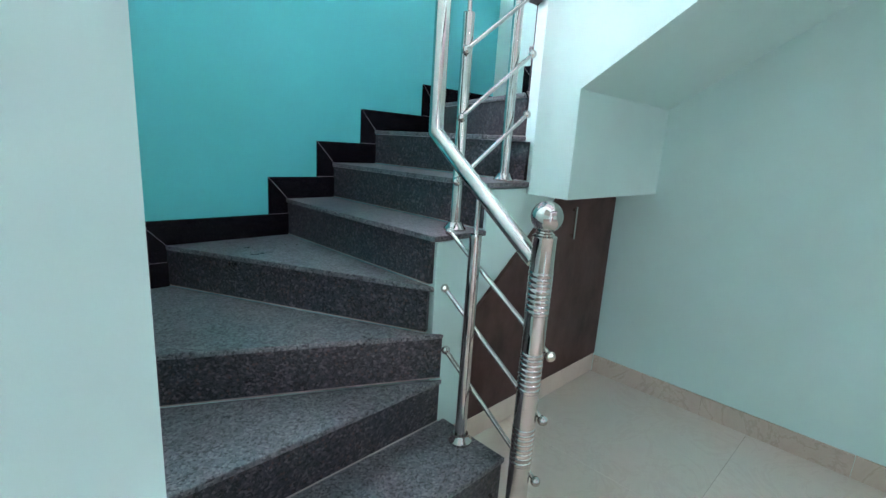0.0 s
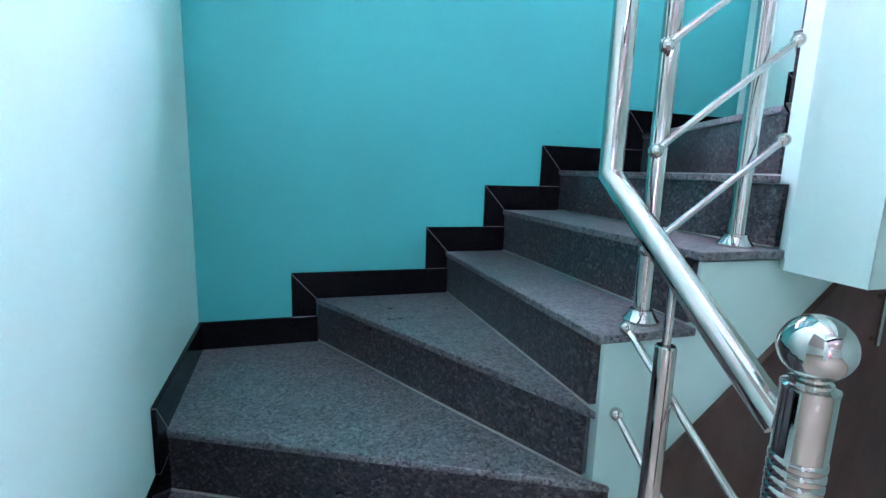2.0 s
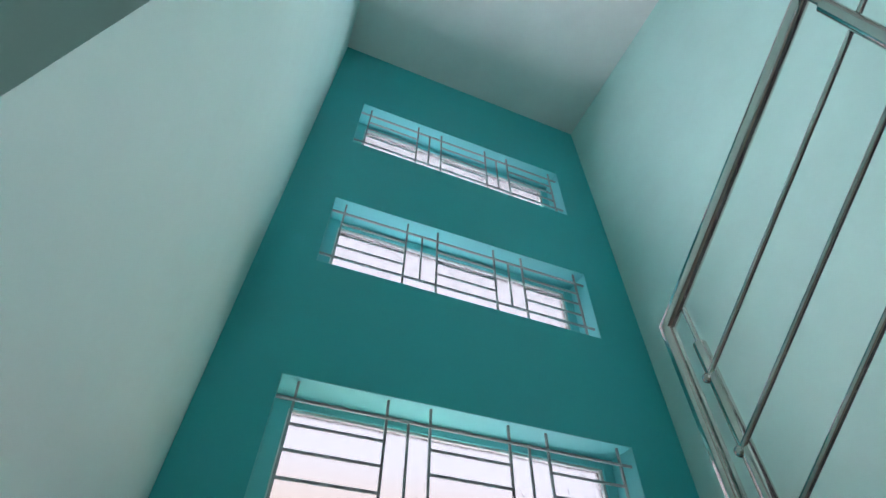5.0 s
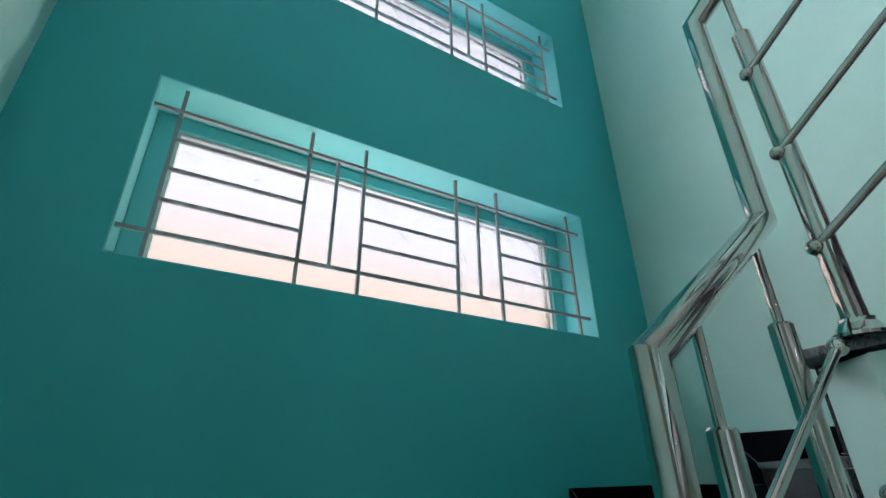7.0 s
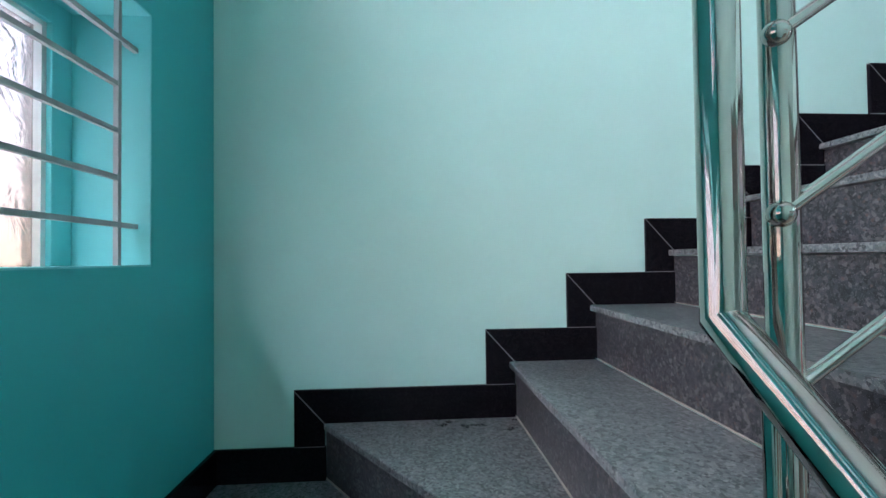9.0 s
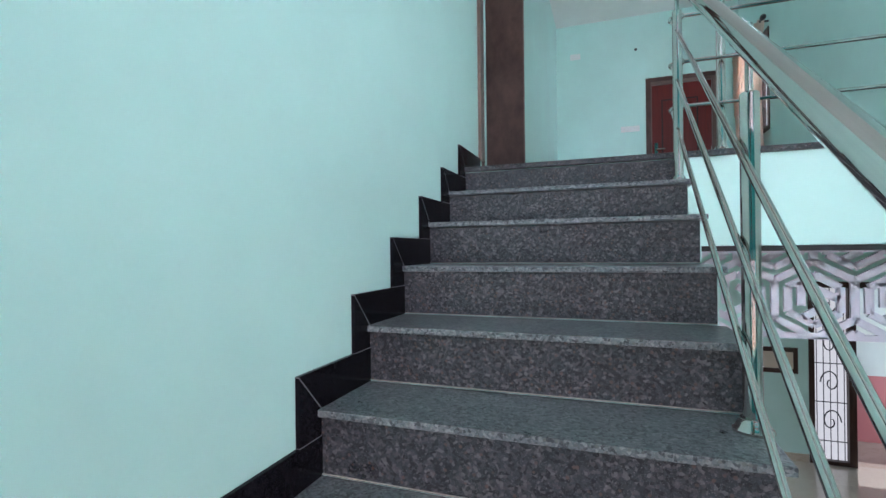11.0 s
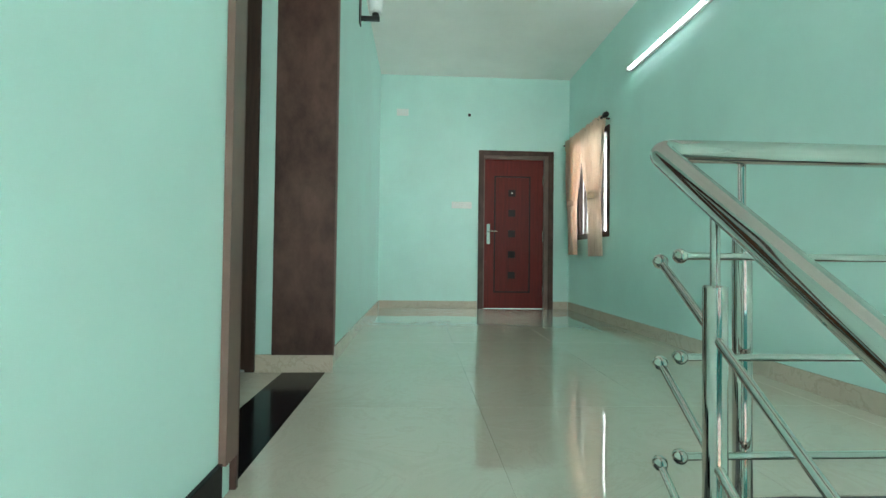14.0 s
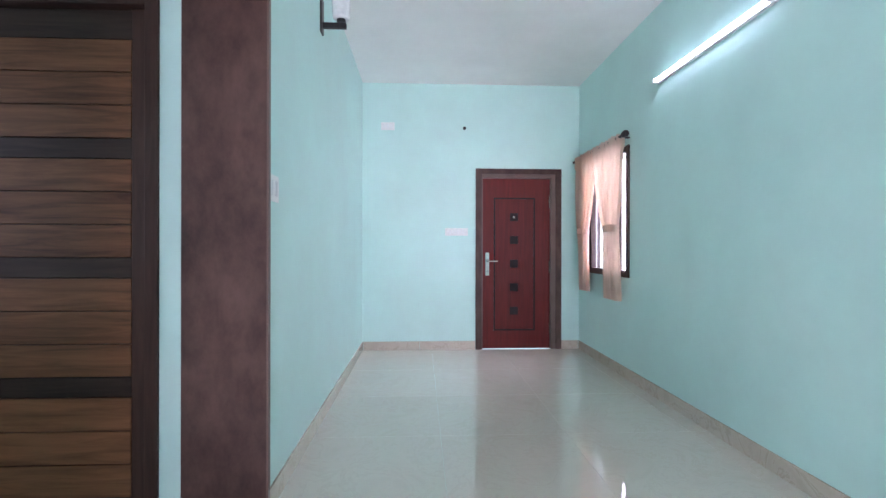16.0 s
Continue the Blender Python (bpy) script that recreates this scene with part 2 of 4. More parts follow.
# tread granite: dusty, and lightened further to stand in for light from above
M_TREAD = granite("dusty_lightened_granite", [(0.06, (0.030, 0.034, 0.038)), (0.28, (0.084, 0.097, 0.103)), (0.58, (0.126, 0.142, 0.148)),
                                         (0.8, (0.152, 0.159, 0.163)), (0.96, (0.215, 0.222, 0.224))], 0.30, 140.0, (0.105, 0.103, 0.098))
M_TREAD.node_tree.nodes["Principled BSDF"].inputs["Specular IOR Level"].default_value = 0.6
M_BLACK = granite("black_granite", [(0.1, (0.004, 0.004, 0.006)), (0.6, (0.005, 0.005, 0.007)), (0.95, (0.009, 0.008, 0.010))], 0.12, 160.0)
M_BLACK.node_tree.nodes["Principled BSDF"].inputs["Specular IOR Level"].default_value = 0.07
M_GROUT = plain("light_grout", (0.45, 0.42, 0.37), 0.8)
M_JOINT = plain("grey_joint", (0.16, 0.16, 0.16), 0.8)
M_STEEL = steel("stainless_steel")
M_STEELD = steel("brushed_steel", 0.22)
M_TILE = stone_tile("cream_floor_tile", (0.57, 0.53, 0.445), (0.61, 0.57, 0.485), (0.575, 0.53, 0.445), 0.03)
M_SKIRT = stone_tile("cream_skirting_tile", (0.50, 0.43, 0.345), (0.56, 0.49, 0.40), (0.47, 0.40, 0.32), 0.22)
M_BROWN = laminate("brown_laminate", (0.036, 0.018, 0.015), (0.112, 0.066, 0.053), 0.5)
M_BROWNE = laminate("brown_laminate_edge", (0.10, 0.065, 0.052), (0.15, 0.10, 0.08), 0.45)
M_CREAM = laminate("cream_laminate", (0.55, 0.47, 0.38), (0.63, 0.55, 0.45), 0.4)
M_RED = timber("red_stained_wood", (0.060, 0.005, 0.004), (0.135, 0.011, 0.008), (40.0, 40.0, 2.2), 0.45)
M_REDD = timber("dark_red_wood", (0.006, 0.004, 0.005), (0.016, 0.007, 0.008), (40.0, 40.0, 3.0), 0.45)
M_INLAY = plain("dull_brass", (0.30, 0.31, 0.24), 0.4, 1.0)
M_PLANK = timber("brown_plank_wood", (0.060, 0.024, 0.011), (0.25, 0.112, 0.050), (2.5, 30.0, 34.0), 0.55)
M_PLANKD = timber("dark_plank_wood", (0.018, 0.011, 0.008), (0.055, 0.034, 0.024), (2.5, 30.0, 34.0), 0.55)
M_FRAME = timber("dark_brown_wood", (0.022, 0.012, 0.009), (0.060, 0.032, 0.024), (30.0, 30.0, 2.5), 0.4)
M_TEAK = timber("orange_teak_wood", (0.16, 0.050, 0.014), (0.36, 0.13, 0.040), (30.0, 30.0, 2.5), 0.35)
for m in (M_BROWN, M_RED, M_REDD, M_PLANK, M_PLANKD, M_FRAME):
    m.node_tree.nodes["Principled BSDF"].inputs["Specular IOR Level"].default_value = 0.28
M_WHITE = plain("white_plastic", (0.78, 0.78, 0.76), 0.35)
M_BLK = plain("black_metal", (0.012, 0.011, 0.012), 0.4)
M_OPAL = plain("opal_glass", (0.82, 0.84, 0.84), 0.25)
M_BAR = plain("grey_painted_bar", (0.36, 0.37, 0.38), 0.45)
M_JALI = laminate("lavender_white_laminate", (0.56, 0.55, 0.62), (0.64, 0.63, 0.70), 0.4)
M_PORCH = paint("off_white_paint", (0.80, 0.84, 0.80), 0.6)
M_PINK = paint("pink_paint", (0.62, 0.22, 0.23), 0.6)
M_CLOTH = cloth("beige_cloth", (0.82, 0.77, 0.70), (0.80, 0.60, 0.46))
M_PEACH = cloth("peach_cloth", (0.84, 0.78, 0.71), (0.88, 0.60, 0.42))
M_PANE = frosted("wavy_frosted_glass", 0.2, 0.8, 0.050)
M_CLEAR = frosted("clear_glass", 0.0, 0.0, 0.6)
M_OUT = glowing("daylight_white", (1.0, 0.72, 0.47), (0.98, 0.94, 0.93), 2.14, 2.60, GLOW)
M_OUTH = glowing("daylight_hall", (0.97, 0.98, 1.0), (0.97, 0.98, 1.0), 3, 6, GLOW_HALL)
M_OUTP = glowing("added_passage_glow", (0.97, 0.98, 1.0), (0.97, 0.98, 1.0), 3, 6, 2.0)
M_OUTL = glowing("daylight_low", (0.97, 0.98, 1.0), (0.97, 0.98, 1.0), 0, 3, GLOW_LOW)
M_TUBE = glowing("tube_light_on", (0.86, 0.94, 1.0), (0.86, 0.94, 1.0), 3, 6, TUBE)
M_SIDE = glowing("glowing_frosted_glass", (0.93, 0.90, 0.84), (0.93, 0.90, 0.84), 0, 3, 0.75)
M_LED = glowing("led_light_on", (1.0, 0.97, 0.92), (1.0, 0.97, 0.92), 0, 3, 12.0)


# ---- geometry helpers ----
def box(bm, a, b):
    lo, hi = [min(p, q) for p, q in zip(a, b)], [max(p, q) for p, q in zip(a, b)]
    v = [bm.verts.new((x, y, z)) for x in (lo[0], hi[0]) for y in (lo[1], hi[1]) for z in (lo[2], hi[2])]
    for f in ((0, 1, 3, 2), (4, 6, 7, 5), (0, 4, 5, 1), (2, 3, 7, 6), (0, 2, 6, 4), (1, 5, 7, 3)):
        bm.faces.new([v[i] for i in f])


def prism(bm, points, push):
    """A solid from a flat polygon of 3D points, pushed along a vector."""
    p = [Vector(q) for q in points]
    a = [bm.verts.new(q) for q in p]
    b = [bm.verts.new(q + Vector(push)) for q in p]
    bm.faces.new(a)
    bm.faces.new(b[::-1])
    for i in range(len(p)):
        j = (i + 1) % len(p)
        bm.faces.new((a[j], a[i], b[i], b[j]))


def lathe(bm, axis_at, rings, n=20, along="z"):
    """A turned solid: rings of (height, radius) about an axis through axis_at."""
    rows = []
    for hgt, rad in rings:
        row = []
        for i in range(n):
            c, s = rad * math.cos(2 * math.pi * i / n), rad * math.sin(2 * math.pi * i / n)
            d = {"z": (c, s, hgt), "x": (hgt, c, s), "y": (c, hgt, s)}[along]
            row.append(bm.verts.new(Vector(axis_at) + Vector(d)))
        rows.append(row)
    for a, b in zip(rows, rows[1:]):
        for i in range(n):
            bm.faces.new((a[i], a[(i + 1) % n], b[(i + 1) % n], b[i]))
    bm.faces.new(rows[0][::-1])
    bm.faces.new(rows[-1])


def pipe(bm, points, rad, n=20):
    """A round pipe along a path, with mitred corners and closed ends."""
    pts = [Vector(p) for p in points]
    dirs = [(b - a).normalized() for a, b in zip(pts, pts[1:])]
    side = dirs[0].orthogonal().normalized()
    first = [pts[0] + rad * (math.cos(2 * math.pi * i / n) * side + math.sin(2 * math.pi * i / n) * dirs[0].cross(side)) for i in range(n)]
    rows = [first]
    for k in range(1, len(pts)):
        d = dirs[k - 1]
        cut = d if k == len(pts) - 1 else (d + dirs[k]).normalized()
        rows.append([q + d * ((pts[k] - q).dot(cut) / d.dot(cut)) for q in rows[-1]])
    vs = [[bm.verts.new(q) for q in row] for row in rows]
    for a, b in zip(vs, vs[1:]):
        for i in range(n):
            bm.faces.new((a[i], a[(i + 1) % n], b[(i + 1) % n], b[i]))
    bm.faces.new(vs[0][::-1])
    bm.faces.new(vs[-1])


def ball(bm, at, rad, u=16, v=10):
    bmesh.ops.create_uvsphere(bm, u_segments=u, v_segments=v, radius=rad, matrix=Matrix.Translation(at))


def finish(bm, name, material, bevel=0.0, smooth=False):
    bmesh.ops.recalc_face_normals(bm, faces=bm.faces)
    if bevel:
        bmesh.ops.bevel(bm, geom=[e for e in bm.edges if e.calc_face_angle(0) > 0.5], offset=bevel, segments=2, profile=0.6, affect="EDGES", clamp_overlap=True)
    me = bpy.data.meshes.new(name)
    bm.to_mesh(me)
    bm.free()
    me.materials.append(material)
    if smooth:
        for p in me.polygons:
            p.use_smooth = True
        me.set_sharp_from_angle(angle=radians(35))
    return me


def part(name, bm, material, parent, label="", bevel=0.0, smooth=False):
    ob = new(name, finish(bm, name, material, bevel, smooth))
    ob.parent = parent
    if parent is not None:
        ob.matrix_parent_inverse = parent.matrix_world.inverted()
    return tagged(ob, label)


def thing(name, label, category, at=(0, 0, 0), group="", kind=""):
    ob = new(name)
    ob.empty_display_size = 0.1
    ob.matrix_world = Matrix.Translation(at)
    ob.location = at
    return tagged(ob, label, category, group, kind)


def block(name, a, b, material, label, category="wall", bevel=0.0):
    bm = bmesh.new()
    box(bm, a, b)
    return tagged(part(name, bm, material, None, bevel=bevel), label, category, kind="structure")


def blocks(name, pairs, material, label, category="wall"):
    bm = bmesh.new()
    for a, b in pairs:
        box(bm, a, b)
    return tagged(part(name, bm, material, None), label, category, kind="structure")


def bx(a, b):
    bm = bmesh.new()
    box(bm, a, b)
    return bm


# ---- the shell ----
T = 0.24
WX0, WX1 = 0.305, 2.168
WINS = [(2.163, 2.787), (3.494, 4.074), (4.757, 5.373)]
teal = [((-T, 0, -0.1), (WX0, T, ZC + 0.2)), ((WX1, 0, -0.1), (W + T, T, ZC + 0.2))]
_z = -0.1
for z0, z1 in WINS:
    teal.append(((WX0, 0, _z), (WX1, T, z0)))
    _z = z1
teal.append(((WX0, 0, _z), (WX1, T, ZC + 0.2)))
blocks("wall_north", teal, M_TEAL, "dark teal painted stairwell wall with three windows")
# west wall of the stairwell and of the upper hall, with the window opening of the hall
HWY0, HWY1, HWZ0, HWZ1 = -8.05, -7.08, 4.17, 5.36
def xw_at(y):
    """Face of the stair foot's left wall, which runs a little out of square."""
    return XW - 0.0139 * y


foot_wall = bmesh.new()
prism(foot_wall, [(-T, 0, -0.1), (xw_at(0), 0, -0.1), (xw_at(YL), YL, -0.1), (-T, YL, -0.1)], (0, 0, ZC + 0.3))
tagged(part("wall_west_foot", foot_wall, M_MINT, None), "pale mint painted wall", "wall", kind="structure")
blocks("wall_west", [((-T, HWY1, ZS), (0, YL, ZC + 0.2)), ((-T, YE - T, ZS), (0, HWY0, ZC + 0.2)),
                     ((-T, HWY0, ZS), (0, HWY1, HWZ0)), ((-T, HWY0, HWZ1), (0, HWY1, ZC + 0.2))],
       M_MINT, "pale mint painted wall")
OY0, OY1, OZ = -4.965, -3.60, 5.457
blocks("wall_east", [((W, -12.0, -0.1), (W + T, 0, ZF - 0.02)), ((W, OY1, ZF - 0.02), (W + T, 0, ZC + 0.2)),
                     ((W, YE - T, ZF - 0.02), (W + T, OY0, ZC + 0.2)), ((W, OY0, OZ), (W + T, OY1, ZC + 0.2))],
       M_MINT, "pale mint painted wall beside the stairs")
DX0, DX1, DZ = 0.285, 1.185, 5.30
blocks("wall_south", [((DX1, YE - T, ZS), (W, YE, ZC + 0.2)), ((0, YE - T, ZS), (DX0, YE, ZC + 0.2)), ((DX0, YE - T, DZ), (DX1, YE, ZC + 0.2)), ((DX0, YE - T, ZS), (DX1, YE, ZF - 0.02))],
       M_MINT, "pale mint painted end wall with a door")
block("ceiling", (-T, YE - T, ZC), (4.6, 0, ZC + 0.18), M_CEIL, "plain white painted ceiling", "ceiling")
block("upper_floor_slab", (-T, YE - T, ZS), (W, YEDGE - 0.02, ZF - 0.025), M_MINT, "mint painted edge of the upper floor slab", "floor slab")

# ---- lower floor shell ----
LX, LY = -4.4, -8.1
block("floor", (LX, -14, -0.15), (W, 0, -0.012), M_GROUT, "screed under the cream floor tiles", "floor")
block("wall_hall_north", (LX, YL, -0.1), (-T, YL + T, ZS), M_MINT, "pale mint painted wall")
block("wall_hall_west", (LX - T, LY, -0.1), (LX, YL + T, ZS), M_MINT, "pale mint painted wall")
block("ceiling_lower", (LX, LY, ZS), (-T, YL + T, ZS + 0.3), M_CEIL, "plain white painted ceiling", "ceiling")
bm = bmesh.new()
prism(bm, [(XG, -1.06, -0.1), (XG, -1.06, 1.052), (XG, -1.288, 1.052), (XG, -1.288, 1.457), (XG, YEDGE - 0.02, ZS - 0.145), (XG, YEDGE - 0.02, ZS - 0.002), (XG, -8.04, ZS - 0.002), (XG, -8.04, -0.1)], (W - XG - 0.001, 0, 0))
tagged(part("wall_lower_east", bm, M_MINT, None), "pale mint painted wall under the last flight", "wall", kind="structure")
block("ceiling_under_slab", (-T, LY - T, ZS - 0.008), (XG, -3.75, ZS - 0.004), M_CEIL, "plain white painted ceiling", "ceiling")
block("pier", (-0.34, -3.72, 0), (0.0, -3.36, ZS), M_MINT, "pale mint painted pier", "pier")

# ---- stairs ----
C1 = (1.065, -1.095)
C4 = (1.012, -1.060)
C2 = (1.60, -0.982)
NY = YS - 0.02
RISE3 = [-0.98 - 0.2775 * k for k in range(9)]     # risers of steps 10 to 18
# plan of every tread: front edge first (inner end, outer end), then the back edge (outer end, inner end) and corners between
R = {1: ((1.10, -1.39), (0.0, -1.39)), 2: (C1, (0.0, -1.112)), 3: (C1, (0.0, -0.582)), 4: (C4, (0.445, 0.0)), 5: ((1.015, NY), (1.0, 0.0)),
     6: ((1.275, NY), (1.262, 0.0)), 7: ((1.53, -1.055), (1.53, 0.0)), 8: (C2, (1.97, 0.0)), 9: (C2, (W, -0.355))}
for k, y in enumerate(RISE3):
    R[10 + k] = ((1.535, -0.985) if k == 0 else (xs_at(y) - 0.022, y), (W, y))


def tread_plan(n):
    (ai, ao), (bi, bo) = R[n], R[n + 1]
    p = [ai, ao]
    if n == 3:
        p.append((0.0, 0.0))
    if n == 8:
        p.append((W, 0.0))
    p.append(bo)
    if n == 1:
        p += [bi, (1.10, -1.095)]
    elif n == 4:
        p += [(1.015, NY)]
    elif n == 6:
        p += [(1.53, NY)]
    elif n == 7:
        p += [C2]
    elif n == 9:
        p += [(1.60, -0.992)]
    elif bi != ai:
        p.append(bi)
    out = []
    for q in p:
        if not out or (abs(q[0] - out[-1][0]) + abs(q[1] - out[-1][1])) > 1e-4:
            out.append(q)
    return out


stairs = thing("staircase", "dark speckled granite staircase with winding turns and mint painted sides", "staircase", kind="structure")
for n in range(1, 18):
    z = ZT[n]
    (ai, ao) = R[n]
    d = Vector((ao[0] - ai[0], ao[1] - ai[1], 0)).normalized()
    back = Vector((d.y, -d.x, 0))
    inside = Vector((sum(q[0] for q in tread_plan(n)) / len(tread_plan(n)) - ai[0], sum(q[1] for q in tread_plan(n)) / len(tread_plan(n)) - ai[1], 0))
    if back.dot(inside) < 0:
        back = -back
    plan = tread_plan(n)
    nose = 0.012 if n < 10 else 0.022
    pts = []
    for i, q in enumerate(plan):
        if i < 2:
            q = (q[0] - back.x * nose, q[1] - back.y * nose)
        pts.append((min(max(q[0], 0.001), W - 0.001), min(q[1], -0.001), z))
    bm = bmesh.new()
    prism(bm, pts, (0, 0, -0.020))
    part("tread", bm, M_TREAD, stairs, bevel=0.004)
    # riser slab
    lo = ZT[n - 1] + 0.003
    a, b = Vector((*ai, lo)), Vector((*ao, lo))
    if n in (5, 6):
        a.y = YS + 0.012
    if n >= 10:
        a.x = xs_at(a.y) + 0.0035 if n > 10 else 1.602
    bm = bmesh.new()
    hgt = z - 0.0215 - lo
    prism(bm, [a, b, b + back * 0.02, a + back * 0.02], (0, 0, hgt))
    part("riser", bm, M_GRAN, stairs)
    # pale joint at the foot of the riser
    bm = bmesh.new()
    f = -back * 0.005
    prism(bm, [a + f, b + f, b + back * 0.01, a + back * 0.01], (0, 0, 0.002))
    part("joint", bm, M_GROUT, stairs)
# top riser
bm = bmesh.new()
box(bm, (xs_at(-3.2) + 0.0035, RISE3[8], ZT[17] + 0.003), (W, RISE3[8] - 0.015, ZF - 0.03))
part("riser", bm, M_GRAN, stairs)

# painted bodies under the treads
bm = bmesh.new()
prism(bm, [(C1[0] - 0.012, -0.01, 0.0), (C1[0] - 0.012, C1[1] + 0.02, 0.0), (0.01, C1[1] + 0.0, 0.0), (0.01, -0.01, 0.0)], (0, 0, ZT[2] - 0.045))
box(bm, (0.02, -1.365, 0), (1.075, -1.06, H - 0.03))
part("lower_turn", bm, M_MINT, stairs)
bm = bmesh.new()
prism(bm, [(1.036, YS, 0.0), (1.036, YS, ZT[5] - 0.028), (1.29, YS, ZT[5] - 0.028), (1.29, YS, ZT[6] - 0.028),
           (1.53, YS, ZT[6] - 0.028), (2.2, YS, ZT[6]), (W - 0.002, YS, ZT[6] - 0.01), (W - 0.002, YS, 0.0)], (0, 0.1, 0))
part("middle_side", bm, M_MINT, stairs)
# last flight: side, soffit and the boxed turn, as one solid cut along the steps
top = []
for k in range(9):
    y = RISE3[k]
    if k:
        top.append((y - 0.02, ZT[9 + k] - 0.028))
    top.append((y - 0.02, ZT[10 + k] - 0.028))
prof = [(-1.10, ZT[6] - 0.03), (-1.10, ZT[9] - 0.035), (-1.10, ZT[10] - 0.0281)] + [(-1.11, ZT[10] - 0.028)] + top[1:]
prof = prof[:-1] + [(YEDGE - 0.021, ZT[17] - 0.03), (YEDGE - 0.021, ZS - 0.15), (-1.29, 1.455), (-1.29, 1.05), (-1.10, 1.05)]
bm = bmesh.new()
prism(bm, [(1.452, y, z) for y, z in prof], (W - 1.453, 0, 0))
BEND = dict(plane_co=(0, -1.8325, 0), plane_no=(0, 1, 0))
bmesh.ops.bisect_plane(bm, geom=bm.verts[:] + bm.edges[:] + bm.faces[:], **BEND)
for v in bm.verts:
    if v.co.x < 2.0:
        v.co.x = xs_at(v.co.y)
skin = [(y + (0.0195 if z > 1.6 and 4 <= i < 3 + len(top) - 1 else 0.0), z) for i, (y, z) in enumerate(prof)]
part("last_flight_side", bm, M_MINT, stairs)
bm = bmesh.new()
prism(bm, [(0.0, y, z) for y, z in skin], (0.003, 0, 0))
bmesh.ops.bisect_plane(bm, geom=bm.verts[:] + bm.edges[:] + bm.faces[:], **BEND)
for v in bm.verts:
    v.co.x += xs_at(v.co.y) - 0.001
part("plaster_face", bm, M_MINT, stairs)
# splayed corner where the last flight leaves the turn
bm = bmesh.new()
prism(bm, [(1.598, -0.993, 1.05), (xs_at(-1.10), -1.0998, 1.05), (W - 0.004, -1.0998, 1.05), (W - 0.004, -1.003, 1.05)], (0, 0, ZT[10] - 0.029 - 1.05))
part("turn_corner", bm, M_MINT, stairs)


# ---- black skirting along the stair walls ----
skirt = thing("stair_skirting", "polished black granite skirting stepping up the stair walls", "skirting", kind="structure")
SK, ST = 0.108, 0.013


def skirt_run(wall, q0, q1, z, up_from, first):
    """One step of skirting: a flat piece over the tread from q0 to q1, and a mitred upright at its lower end."""
    def at(q, zz, d):
        return {"n": (q, -d, zz), "w": (xw_at(q) + d, q, zz), "e": (W - d, q, zz)}[wall]
    s = 1 if q1 > q0 else -1
    push = Vector(at(0, 0, ST)) - Vector(at(0, 0, 0.0))
    qa = q0 - s * 0.100 if first else q0
    bm = bmesh.new()
    prism(bm, [at(qa, z + SK, 0.0005), at(q1, z + SK, 0.0005), at(q1, z - 0.001, 0.0005), at(q0 - s * 0.001, z - 0.001, 0.0005)], push)
    part("skirting_tile", bm, M_BLACK, skirt, bevel=0.0012)
    if first:
        bm = bmesh.new()
        prism(bm, [at(qa, z + SK - 0.004, 0.0005), at(q0 - s * 0.003, z - 0.004, 0.0005), at(q0 - s * 0.003, up_from, 0.0005), at(qa, up_from, 0.0005)], push)
        part("skirting_tile", bm, M_BLACK, skirt, bevel=0.0012)
        # pale joints along the mitre and under the upright
        bm = bmesh.new()
        prism(bm, [at(qa, z + SK - 0.0005, 0.0005), at(q0 - s * 0.001, z - 0.001, 0.0005), at(q0 - s * 0.003, z - 0.0042, 0.0005), at(qa, z + SK - 0.0042, 0.0005)], push * 0.96)
        part("joint", bm, M_JOINT, skirt)
        bm = bmesh.new()
        prism(bm, [at(qa, up_from - 0.0002, 0.0005), at(q0 - s * 0.003, up_from - 0.0002, 0.0005), at(q0 - s * 0.003, up_from + 0.0022, 0.0005), at(qa, up_from + 0.0022, 0.0005)], push * 1.02)
        part("joint", bm, M_JOINT, skirt)


skirt_run("w", -1.39, -1.112, ZT[1], 0.0, True)
skirt_run("w", -1.112, -0.582, ZT[2], ZT[1] + SK, True)
skirt_run("w", -0.582, -0.014, ZT[3], ZT[2] + SK, True)
skirt_run("n", XW, 0.445, ZT[3], 0, False)
skirt_run("n", 0.445, 1.0, ZT[4], ZT[3] + SK, True)
skirt_run("n", 1.0, 1.262, ZT[5], ZT[4] + SK, True)
skirt_run("n", 1.262, 1.53, ZT[6], ZT[5] + SK, True)
skirt_run("n", 1.53, 1.97, ZT[7], ZT[6] + SK, True)
skirt_run("n", 1.97, W - 0.013, ZT[8], ZT[7] + SK, True)
skirt_run("e", 0.0, -0.355, ZT[8], 0, False)
skirt_run("e", -0.355, RISE3[0], ZT[9], ZT[8] + SK, True)
for k in range(8):
    skirt_run("e", RISE3[k], RISE3[k + 1], ZT[10 + k], ZT[9 + k] + SK, True)
skirt_run("e", RISE3[8], OY1 + 0.08, ZF, ZT[17] + SK, True)

# ---- storage under the stairs ----
store = thing("under_stair_cupboard", "brown laminate cupboard doors under the stairs with a cream base panel", "cupboard", (1.9, YS, 0))
bm = bmesh.new()
prism(bm, [(1.205, YS - 0.002, 0.112), (1.205, YS - 0.002, 0.555), (1.79, YS - 0.002, 1.046), (XG - 0.002, YS - 0.002, 1.046), (XG - 0.002, YS - 0.002, 0.112)], (0, -0.018, 0))
door = part("door", bm, M_BROWN, store, "brown textured laminate door", bevel=0.0015)
bm = bmesh.new()
box(bm, (1.895, YS - 0.034, 0.825), (1.907, YS - 0.042, 0.98))
box(bm, (1.896, YS - 0.018, 0.835), (1.906, YS - 0.036, 0.847))
